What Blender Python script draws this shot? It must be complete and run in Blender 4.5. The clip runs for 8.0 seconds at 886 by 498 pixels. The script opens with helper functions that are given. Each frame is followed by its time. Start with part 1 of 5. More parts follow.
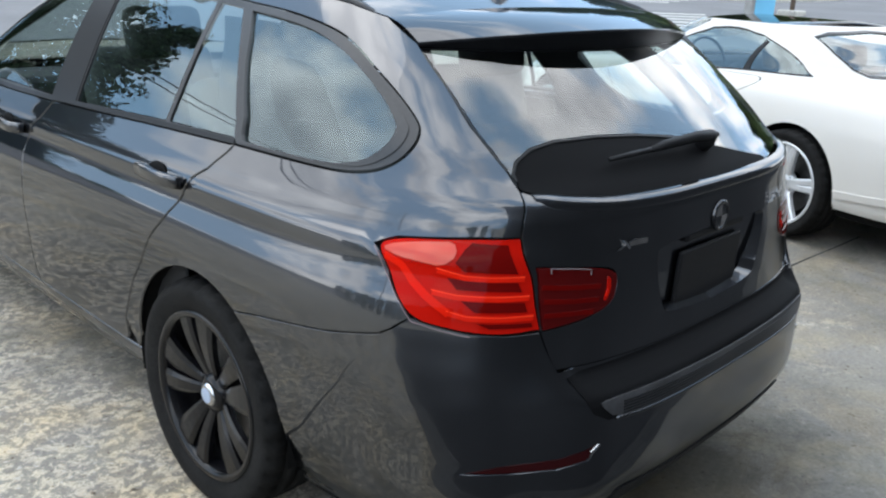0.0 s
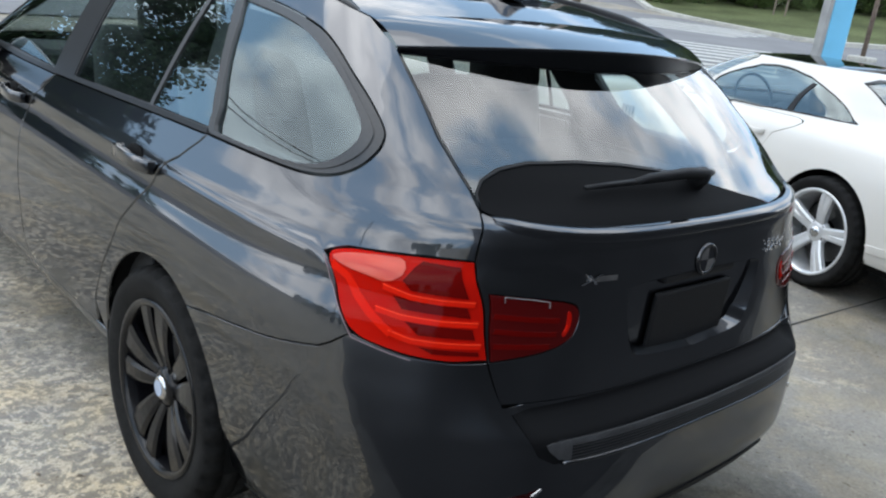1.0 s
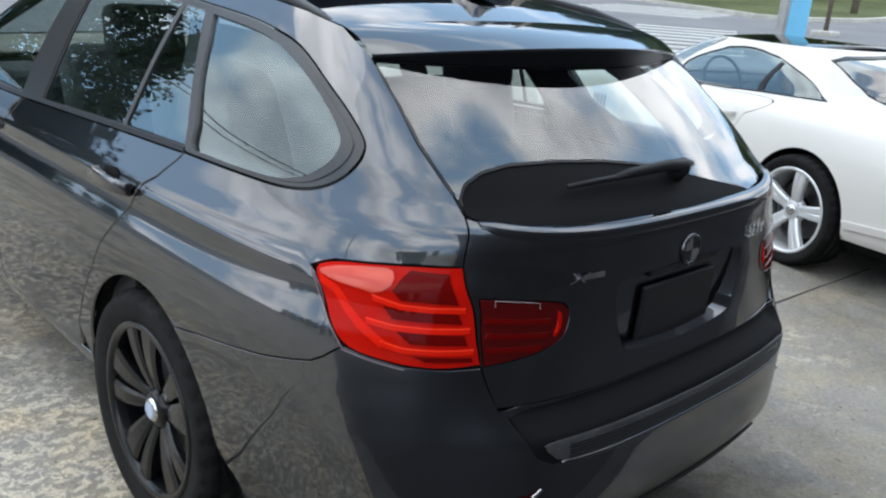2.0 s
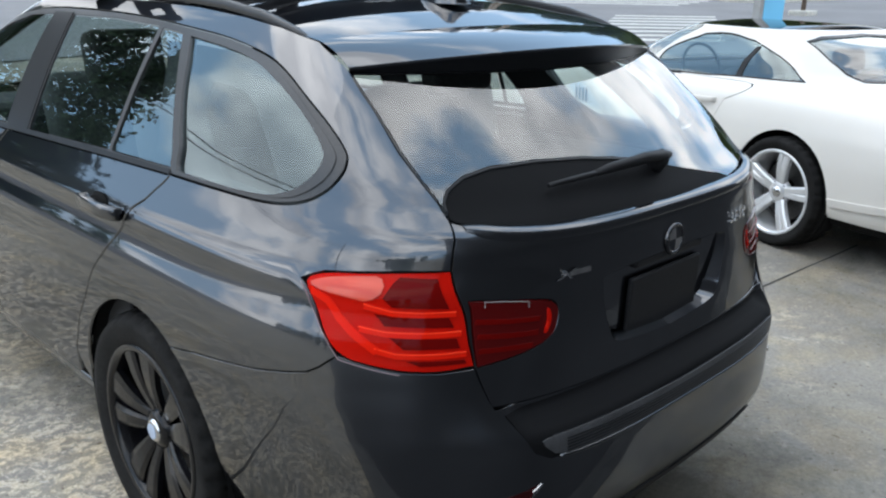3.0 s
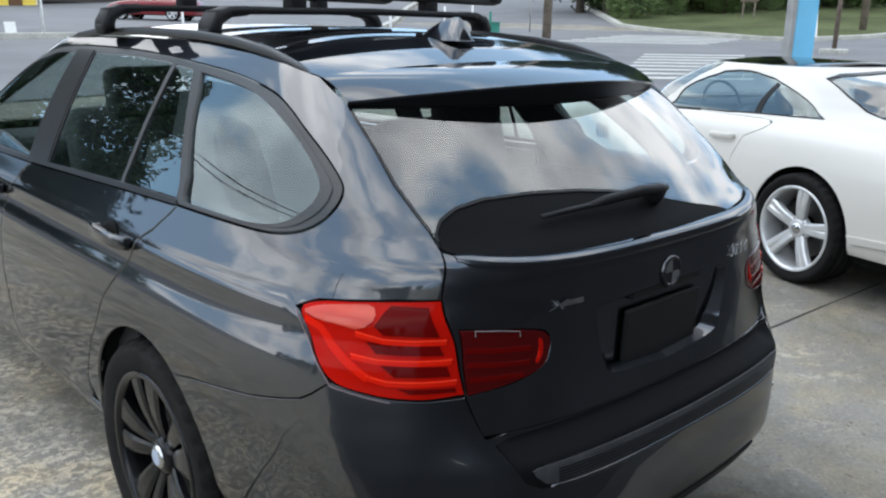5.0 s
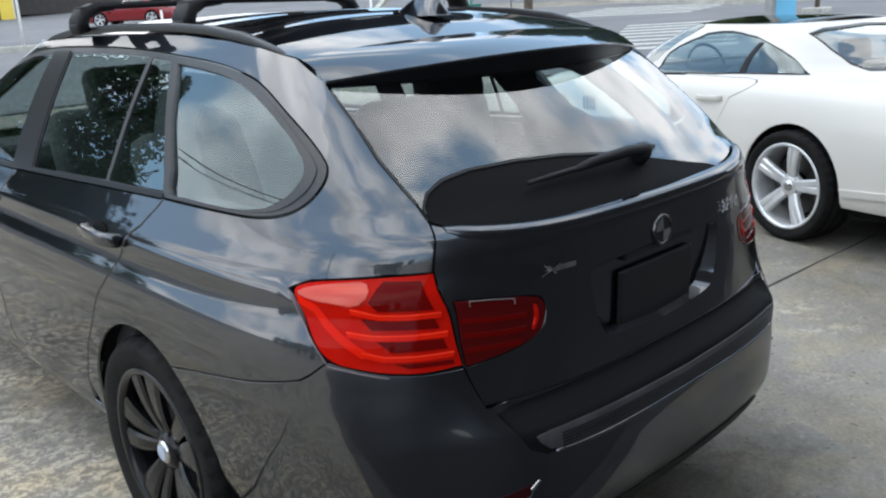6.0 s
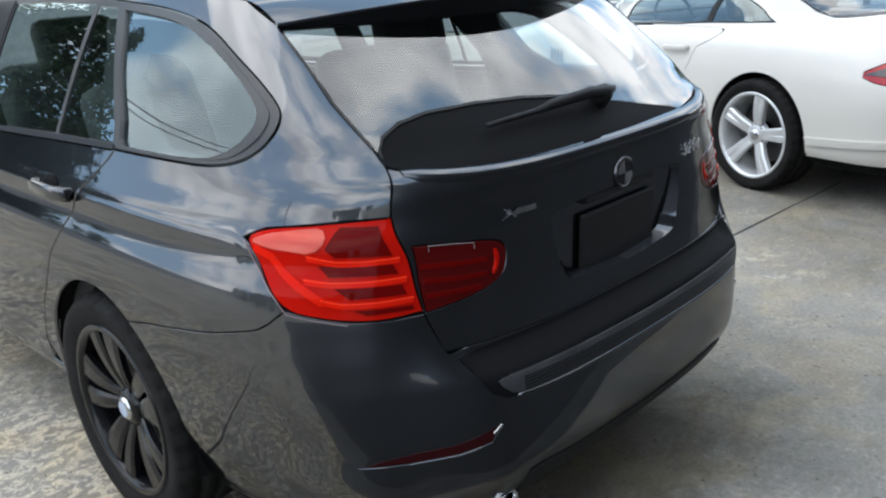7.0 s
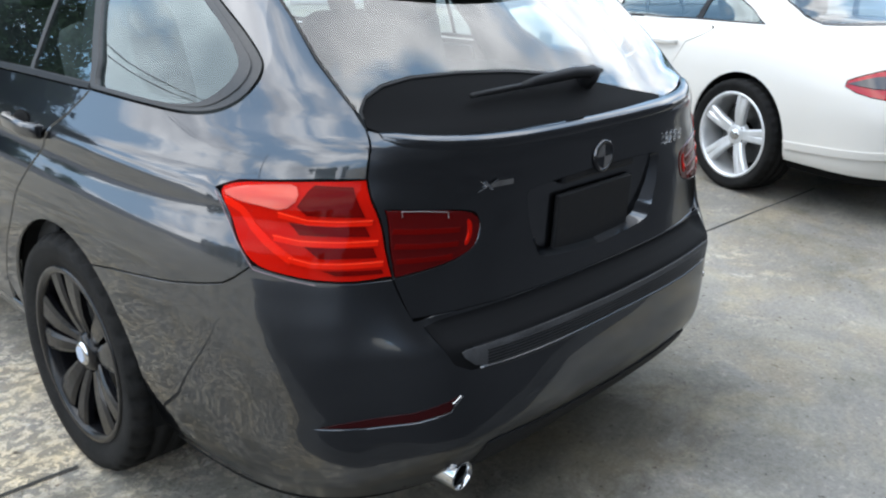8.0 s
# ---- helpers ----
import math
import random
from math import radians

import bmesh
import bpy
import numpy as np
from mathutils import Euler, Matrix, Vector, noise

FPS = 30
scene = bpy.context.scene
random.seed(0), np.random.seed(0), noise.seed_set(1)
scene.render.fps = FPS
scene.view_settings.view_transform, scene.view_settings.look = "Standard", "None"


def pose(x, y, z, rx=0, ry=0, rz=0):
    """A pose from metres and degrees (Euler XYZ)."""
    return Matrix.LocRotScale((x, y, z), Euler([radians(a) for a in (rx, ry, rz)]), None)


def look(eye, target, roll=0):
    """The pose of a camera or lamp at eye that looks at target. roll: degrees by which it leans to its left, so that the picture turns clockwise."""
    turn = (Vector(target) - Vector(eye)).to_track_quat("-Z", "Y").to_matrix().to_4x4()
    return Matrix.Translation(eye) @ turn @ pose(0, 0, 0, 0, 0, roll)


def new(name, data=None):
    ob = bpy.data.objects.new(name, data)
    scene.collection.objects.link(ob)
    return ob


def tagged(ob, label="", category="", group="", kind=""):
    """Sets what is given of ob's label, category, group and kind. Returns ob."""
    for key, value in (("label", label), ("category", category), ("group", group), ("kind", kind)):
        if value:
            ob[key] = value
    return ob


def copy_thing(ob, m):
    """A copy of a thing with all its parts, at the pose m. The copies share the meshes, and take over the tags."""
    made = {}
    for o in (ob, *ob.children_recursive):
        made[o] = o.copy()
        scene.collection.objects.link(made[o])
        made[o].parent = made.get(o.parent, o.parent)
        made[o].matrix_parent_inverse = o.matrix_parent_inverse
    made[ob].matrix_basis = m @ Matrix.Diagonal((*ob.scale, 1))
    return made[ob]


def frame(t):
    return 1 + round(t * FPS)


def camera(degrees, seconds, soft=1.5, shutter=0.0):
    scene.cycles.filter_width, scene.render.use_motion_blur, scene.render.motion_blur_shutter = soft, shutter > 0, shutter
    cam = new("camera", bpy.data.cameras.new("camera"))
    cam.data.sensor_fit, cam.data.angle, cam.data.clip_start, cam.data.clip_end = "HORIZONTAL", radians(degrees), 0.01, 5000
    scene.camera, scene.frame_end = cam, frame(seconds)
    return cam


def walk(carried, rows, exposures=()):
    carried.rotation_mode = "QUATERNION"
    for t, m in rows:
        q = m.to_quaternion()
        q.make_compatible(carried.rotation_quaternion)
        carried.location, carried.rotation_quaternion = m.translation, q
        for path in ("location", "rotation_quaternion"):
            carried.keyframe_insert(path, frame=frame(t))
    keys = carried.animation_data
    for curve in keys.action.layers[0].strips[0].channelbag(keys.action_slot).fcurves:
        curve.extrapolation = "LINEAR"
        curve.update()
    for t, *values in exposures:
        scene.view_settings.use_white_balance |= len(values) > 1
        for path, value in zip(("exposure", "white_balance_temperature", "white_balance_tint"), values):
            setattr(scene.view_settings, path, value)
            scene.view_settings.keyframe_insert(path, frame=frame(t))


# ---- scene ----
cam = camera(55.0, 8.0, soft=2.2)
ROWS = [
    (0.0, -1.9834, -1.9035, 1.4700, 71.904, -2.595, -45.523),
    (0.2, -1.9156, -1.9196, 1.4780, 73.762, -2.962, -45.781),
    (0.5, -1.8214, -1.9445, 1.4803, 75.318, -7.050, -43.604),
    (0.6, -1.8022, -1.9415, 1.4794, 71.877, -8.261, -43.750),
    (1.0, -1.7761, -1.9612, 1.4681, 72.229, -7.362, -40.794),
    (1.5, -1.7768, -1.9397, 1.4779, 68.285, -8.970, -43.101),
    (1.7, -1.7800, -1.9391, 1.4824, 70.737, -6.937, -43.094),
    (2.8, -1.7880, -1.9621, 1.5034, 72.401, -1.588, -44.682),
    (3.0, -1.7918, -1.9699, 1.5050, 72.327, -1.281, -44.685),
    (3.5, -1.7951, -1.9831, 1.5068, 74.467, -0.946, -43.168),
    (4.0, -1.7676, -2.0204, 1.5022, 73.811, -1.570, -43.149),
    (4.2, -1.7640, -2.0300, 1.5020, 75.300, -0.500, -43.000),
    (5.3, -1.7552, -2.0499, 1.5005, 74.650, -1.250, -42.500),
    (5.5, -1.7538, -2.0510, 1.5011, 74.549, -0.709, -42.318),
    (5.7, -1.7487, -2.0566, 1.4912, 75.827, 1.359, -41.270),
    (6.0, -1.7464, -2.0617, 1.4699, 73.857, 2.672, -43.817),
    (6.5, -1.7203, -2.0658, 1.4322, 70.905, 3.022, -46.312),
    (7.0, -1.7132, -2.0708, 1.4287, 71.104, 3.170, -45.820),
    (7.5, -1.7174, -2.0700, 1.4170, 68.673, -0.535, -45.690),
    (8.0, -1.7112, -2.0679, 1.4054, 69.637, -1.790, -46.022),
]
walk(cam, [(t, pose(x, y, z, rx, ry, rz)) for t, x, y, z, rx, ry, rz in ROWS],
     [(0.0, -0.30, 6450, 10), (0.5, -0.50, 6450, 10), (1.5, -0.36, 6450, 10), (3.5, -0.37, 6450, 10), (4.2, -0.48, 6450, 10), (5.5, -0.49, 6500, 10), (6.5, -0.42, 6500, 10), (7.0, -0.34, 6500, 10), (7.5, -0.24, 6450, 10), (8.0, -0.04, 6450, 10)])

# ---- world and sun ----
SUN_EL, SUN_AZ = radians(55), radians(-36)
world = bpy.data.worlds.new("sky")
scene.world = world
world.use_nodes = True
wn, wl = world.node_tree.nodes, world.node_tree.links
for n in list(wn):
    wn.remove(n)


def wnode(kind, **values):
    n = wn.new(kind)
    for k, v in values.items():
        n.inputs[k].default_value = v
    return n


sky = wn.new("ShaderNodeTexSky")
sky.sky_type, sky.sun_disc = "NISHITA", False
sky.sun_elevation, sky.sun_rotation = SUN_EL, SUN_AZ
coord = wn.new("ShaderNodeTexCoord")
flat = wn.new("ShaderNodeMapping")
flat.inputs["Scale"].default_value = (1.0, 1.0, 1.9)
flat.inputs["Location"].default_value = (5.03, 10.19, -53.2)
wl.new(coord.outputs["Generated"], flat.inputs[0])
big = wnode("ShaderNodeTexNoise", Scale=2.2, Detail=8.0, Roughness=0.55)
wl.new(flat.outputs[0], big.inputs["Vector"])
cover = wn.new("ShaderNodeMapRange")
cover.inputs[1].default_value, cover.inputs[2].default_value = 0.435, 0.535
wl.new(big.outputs[0], cover.inputs[0])
shade = wnode("ShaderNodeTexNoise", Scale=3.6, Detail=6.0, Roughness=0.52)
wl.new(flat.outputs[0], shade.inputs["Vector"])
cloudtone = wn.new("ShaderNodeValToRGB")
cloudtone.color_ramp.elements[0].position, cloudtone.color_ramp.elements[0].color = 0.36, (18.0, 19.0, 20.4, 1)
cloudtone.color_ramp.elements[1].position, cloudtone.color_ramp.elements[1].color = 0.60, (35.0, 36.0, 36.8, 1)
wl.new(shade.outputs[0], cloudtone.inputs[0])
skymix = wn.new("ShaderNodeMix")
skymix.data_type = "RGBA"
wl.new(cover.outputs[0], skymix.inputs[0])
haze = wn.new("ShaderNodeMix")
haze.data_type = "RGBA"
haze.inputs[0].default_value, haze.inputs[7].default_value = 0.8, (10.6, 16.4, 23.6, 1)
wl.new(sky.outputs[0], haze.inputs[6])
wl.new(haze.outputs[2], skymix.inputs[6])
wl.new(cloudtone.outputs[0], skymix.inputs[7])
back = wnode("ShaderNodeBackground", Strength=0.122)
wl.new(skymix.outputs[2], back.inputs[0])
wout = wn.new("ShaderNodeOutputWorld")
wl.new(back.outputs[0], wout.inputs[0])

sun = new("sun", bpy.data.lights.new("sun", "SUN"))
sun.data.energy, sun.data.angle, sun.data.color = 0.75, radians(40), (1, 0.985, 0.965)
sun.matrix_world = look((math.sin(SUN_AZ) * math.cos(SUN_EL) * 20, math.cos(SUN_AZ) * math.cos(SUN_EL) * 20, math.sin(SUN_EL) * 20), (0, 0, 0))


# ---- materials ----
def material(name, color=(0.5, 0.5, 0.5), rough=0.5, metal=0.0, coat=0.0, spec=0.5, grain=0.0, grain_scale=60.0, stain=0.0, stain_scale=4.0, bump=0.0, bump_scale=200.0, per_object=0.0):
    m = bpy.data.materials.new(name)
    m.use_nodes = True
    nt = m.node_tree
    b = nt.nodes["Principled BSDF"]
    b.inputs["Base Color"].default_value = (*color, 1)
    b.inputs["Roughness"].default_value = rough
    b.inputs["Metallic"].default_value = metal
    b.inputs["Coat Weight"].default_value = coat
    b.inputs["Coat Roughness"].default_value = 0.035
    b.inputs["Specular IOR Level"].default_value = spec
    tc = nt.nodes.new("ShaderNodeTexCoord")
    last = None

    def times(fac_socket, lo, hi, src):
        r = nt.nodes.new("ShaderNodeMapRange")
        r.inputs[1].default_value, r.inputs[2].default_value = 0.3, 0.7
        r.inputs[3].default_value, r.inputs[4].default_value = lo, hi
        nt.links.new(fac_socket, r.inputs[0])
        v = nt.nodes.new("ShaderNodeVectorMath")
        v.operation = "SCALE"
        if src is None:
            v.inputs[0].default_value = color
        else:
            nt.links.new(src, v.inputs[0])
        nt.links.new(r.outputs[0], v.inputs["Scale"])
        return v.outputs[0]

    for amount, sc in ((grain, grain_scale), (stain, stain_scale)):
        if amount:
            t = nt.nodes.new("ShaderNodeTexNoise")
            t.inputs["Scale"].default_value, t.inputs["Detail"].default_value = sc, 5
            nt.links.new(tc.outputs["Object"], t.inputs["Vector"])
            last = times(t.outputs[0], 1 - amount, 1 + amount, last)
    if per_object:
        oi = nt.nodes.new("ShaderNodeObjectInfo")
        last = times(oi.outputs["Random"], 1 - per_object, 1 + per_object, last)
    if last is not None:
        nt.links.new(last, b.inputs["Base Color"])
    if bump:
        t = nt.nodes.new("ShaderNodeTexNoise")
        t.inputs["Scale"].default_value, t.inputs["Detail"].default_value = bump_scale, 4
        nt.links.new(tc.outputs["Object"], t.inputs["Vector"])
        bp = nt.nodes.new("ShaderNodeBump")
        bp.inputs["Strength"].default_value, bp.inputs["Distance"].default_value = bump, 0.01
        nt.links.new(t.outputs[0], bp.inputs["Height"])
        nt.links.new(bp.outputs[0], b.inputs["Normal"])
    return m


def glass_material(name, tint, gloss_tint=(1, 1, 1), grazing=0.85, facing=0.13):
    """A thin pane: tinted see-through with a sharp mirror by Fresnel."""
    m = bpy.data.materials.new(name)
    m.use_nodes = True
    nt = m.node_tree
    nt.nodes.remove(nt.nodes["Principled BSDF"])
    tr, gl, mx = nt.nodes.new("ShaderNodeBsdfTransparent"), nt.nodes.new("ShaderNodeBsdfGlossy"), nt.nodes.new("ShaderNodeMixShader")
    tr.inputs[0].default_value = (*tint, 1)
    gl.inputs[0].default_value = (*gloss_tint, 1)
    gl.inputs["Roughness"].default_value = 0.0
    lw, pw, sc = nt.nodes.new("ShaderNodeLayerWeight"), nt.nodes.new("ShaderNodeMath"), nt.nodes.new("ShaderNodeMath")
    lw.inputs[0].default_value = 0.5
    pw.operation, sc.operation = "POWER", "MULTIPLY_ADD"
    pw.inputs[1].default_value, sc.inputs[1].default_value, sc.inputs[2].default_value = 4.0, grazing, facing
    nt.links.new(lw.outputs["Facing"], pw.inputs[0])
    nt.links.new(pw.outputs[0], sc.inputs[0])
    nt.links.new(sc.outputs[0], mx.inputs[0])
    nt.links.new(tr.outputs[0], mx.inputs[1])
    nt.links.new(gl.outputs[0], mx.inputs[2])
    nt.links.new(mx.outputs[0], nt.nodes["Material Output"].inputs[0])
    return m


PAINT = material("grey_metallic_paint", (0.052, 0.055, 0.062), 0.28, 1.0, 1.0, 0.5, grain=0.10, grain_scale=900)
PAINT.node_tree.nodes["Principled BSDF"].inputs["Coat IOR"].default_value = 1.74
PAINT.node_tree.nodes["Principled BSDF"].inputs["Specular Tint"].default_value = (0.3, 0.3, 0.3, 1)
PAINT.node_tree.nodes["Principled BSDF"].inputs["Coat Roughness"].default_value = 0.02
BLACKTRIM = material("satin_black_trim", (0.011, 0.0115, 0.013), 0.34, 0, 0, 0.22, grain=0.15, grain_scale=120)
# satin black rubber, base and gloss raised for sky sheen on the frames
FRAMETRIM = material("satin_window_rubber", (0.026, 0.0265, 0.028), 0.36, 0, 0, 0.5, grain=0.15, grain_scale=120)
PLASTIC = material("black_plastic", (0.013, 0.013, 0.014), 0.55, 0, 0, 0.25, grain=0.2, grain_scale=150, bump=0.05, bump_scale=600)
GLOSSBLACK = material("gloss_black_glass", (0.006, 0.006, 0.007), 0.04, 0, 0, 0.35)
RUBBER = material("tyre_rubber", (0.012, 0.0118, 0.0115), 0.8, 0, 0, 0.12, grain=0.25, grain_scale=90, stain=0.3, stain_scale=9, bump=0.15, bump_scale=300)
WHEELBLACK = material("black_wheel_lacquer", (0.005, 0.005, 0.006), 0.24, 0, 0.12, 0.25, stain=0.3, stain_scale=20)
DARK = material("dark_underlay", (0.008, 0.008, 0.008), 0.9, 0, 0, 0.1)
INTERIOR = material("dark_cabin_cloth", (0.03, 0.031, 0.034), 0.85, 0, 0, 0.2, grain=0.2, grain_scale=80)
SEATCLOTH = material("grey_seat_cloth", (0.085, 0.086, 0.085), 0.9, 0, 0, 0.2, grain=0.2, grain_scale=80)
GREYCLOTH = material("grey_headlining", (0.16, 0.16, 0.17), 0.9, 0, 0, 0.2, grain=0.1, grain_scale=80)
CHROME = material("chrome", (0.56, 0.565, 0.575), 0.08, 1.0, 0, 0.5, stain=0.08, stain_scale=30)
STEEL = material("brake_steel", (0.42, 0.41, 0.40), 0.4, 1.0, 0, 0.5, grain=0.2, grain_scale=60)
SIDEGLASS = glass_material("side_glass", (0.70, 0.80, 0.79), (0.80, 0.93, 0.97), 0.78, 0.12)
REARGLASS = glass_material("rear_glass", (0.86, 0.92, 0.91))
WHITEPAINT = material("white_paint", (0.665, 0.637, 0.590), 0.35, 0, 0.25, 0.4, stain=0.02, stain_scale=2)
SILVER = material("silver_wheel_lacquer", (0.66, 0.67, 0.68), 0.32, 0.45, 0.3, 0.5, stain=0.1, stain_scale=14)


# ---- building helpers ----
def link_mesh(name, verts, faces, mat, parent=None, label="", normals=None, smooth=True):
    me = bpy.data.meshes.new(name)
    me.from_pydata([tuple(v) for v in verts], [], [tuple(f) for f in faces])
    me.materials.append(mat)
    if smooth:
        me.polygons.foreach_set("use_smooth", [True] * len(me.polygons))
    me.update()
    if normals is not None:
        me.normals_split_custom_set_from_vertices([tuple(n) for n in normals])
    ob = new(name, me)
    if parent is not None:
        ob.parent = parent
    if label:
        ob["label"] = label
    return ob


def part(name, bm, mat, parent, label="", smooth=False):
    me = bpy.data.meshes.new(name)
    bm.to_mesh(me)
    bm.free()
    me.materials.append(mat)
    if smooth:
        me.polygons.foreach_set("use_smooth", [True] * len(me.polygons))
    ob = new(name, me)
    if parent is not None:
        ob.parent = parent
    if label:
        ob["label"] = label
    return ob


def thing(name, label, category, m=None, group="", kind=""):
    ob = tagged(new(name), label, category, group, kind)
    if m is not None:
        ob.matrix_basis = m
    return ob


def bm_box(bm, size, at, rot=(0, 0, 0), bevel=0.0):
    m = pose(*at, *rot) @ Matrix.Diagonal((*size, 1))
    made = bmesh.ops.create_cube(bm, size=1.0, matrix=m)
    if bevel:
        es = list({e for v in made["verts"] for e in v.link_edges})
        bmesh.ops.bevel(bm, geom=es, offset=bevel, segments=2, affect="EDGES", profile=0.5)
    return bm


def box(size, at=(0, 0, 0), rot=(0, 0, 0), bevel=0.0):
    return bm_box(bmesh.new(), size, at, rot, bevel)


def tube(points, radius, sides=10, taper=None, caps=True):
    """A round bar along a line of points."""
    bm, rings = bmesh.new(), []
    pts = [Vector(p) for p in points]
    for i, p in enumerate(pts):
        d = (pts[min(i + 1, len(pts) - 1)] - pts[max(i - 1, 0)]).normalized()
        a = d.orthogonal().normalized() if i == 0 else (a - d * a.dot(d)).normalized()
        b = d.cross(a)
        r = radius * (taper[i] if taper else 1)
        rings.append([bm.verts.new(p + a * r * math.cos(k * math.tau / sides) + b * r * math.sin(k * math.tau / sides)) for k in range(sides)])
    for q, w in zip(rings, rings[1:]):
        for k in range(sides):
            bm.faces.new((q[k], q[(k + 1) % sides], w[(k + 1) % sides], w[k]))
    if caps:
        bm.faces.new(rings[0][::-1])
        bm.faces.new(rings[-1])
    return bm


def bar(points, width, height, bevel=0.25, taper=None):
    """A bar of rounded-rectangle section along a line, its height kept upright."""
    bm, rings = bmesh.new(), []
    pts = [Vector(p) for p in points]
    c = bevel
    shape = [(-1, -1 + c), (-1, 1 - c), (-1 + c, 1), (1 - c, 1), (1, 1 - c), (1, -1 + c), (1 - c, -1), (-1 + c, -1)]
    for i, p in enumerate(pts):
        d = (pts[min(i + 1, len(pts) - 1)] - pts[max(i - 1, 0)]).normalized()
        a = d.cross(Vector((0, 0, 1))).normalized()
        up = a.cross(d)
        k = taper[i] if taper else 1.0
        rings.append([bm.verts.new(p + a * sx * k * width / 2 + up * sz * k * height / 2) for sx, sz in shape])
    for q, w in zip(rings, rings[1:]):
        for k in range(8):
            bm.faces.new((q[k], q[(k + 1) % 8], w[(k + 1) % 8], w[k]))
    bm.faces.new(rings[0][::-1])
    bm.faces.new(rings[-1])
    bmesh.ops.recalc_face_normals(bm, faces=bm.faces[:])
    return bm


def lathe(profile, sides=48, axis="X"):
    """A turned body: profile of (along the axis, radius)."""
    bm, rings = bmesh.new(), []
    for a, r in profile:
        ring = []
        for k in range(sides):
            c, s = math.cos(k * math.tau / sides) * r, math.sin(k * math.tau / sides) * r
            ring.append(bm.verts.new((a, c, s) if axis == "X" else (c, s, a) if axis == "Z" else (c, a, s)))
        rings.append(ring)
    for q, w in zip(rings, rings[1:]):
        for k in range(sides):
            bm.faces.new((q[k], q[(k + 1) % sides], w[(k + 1) % sides], w[k]))
    bmesh.ops.recalc_face_normals(bm, faces=bm.faces[:])
    return bm


def grid_mesh(name, rows, mat, parent, label="", thick=0.0):
    v, f = [], []
    n = len(rows[0])
    for r in rows:
        v += list(r)
    for i in range(len(rows) - 1):
        for j in range(n - 1):
            f.append((i * n + j, i * n + j + 1, (i + 1) * n + j + 1, (i + 1) * n + j))
    ob = link_mesh(name, v, f, mat, parent, label)
    if thick:
        ob.modifiers.new("thickness", "SOLIDIFY").thickness = thick
    return ob


def pchip(xs, ys, x):
    """Smooth interpolation that keeps to the shape of the data."""
    xs, ys = np.asarray(xs, float), np.asarray(ys, float)
    h = np.diff(xs)
    d = np.diff(ys) / h
    m = np.zeros(len(xs))
    m[0], m[-1] = d[0], d[-1]
    for i in range(1, len(xs) - 1):
        m[i] = 0 if d[i - 1] * d[i] <= 0 else (h[i - 1] + h[i]) * 3 / ((2 * h[i] + h[i - 1]) / d[i - 1] + (h[i] + 2 * h[i - 1]) / d[i])
    x = np.clip(x, xs[0], xs[-1])
    i = np.clip(np.searchsorted(xs, x) - 1, 0, len(xs) - 2)
    t = (x - xs[i]) / h[i]
    return ys[i] * (1 + 2 * t) * (1 - t) ** 2 + m[i] * h[i] * t * (1 - t) ** 2 + ys[i + 1] * t * t * (3 - 2 * t) - m[i + 1] * h[i] * t * t * (1 - t)


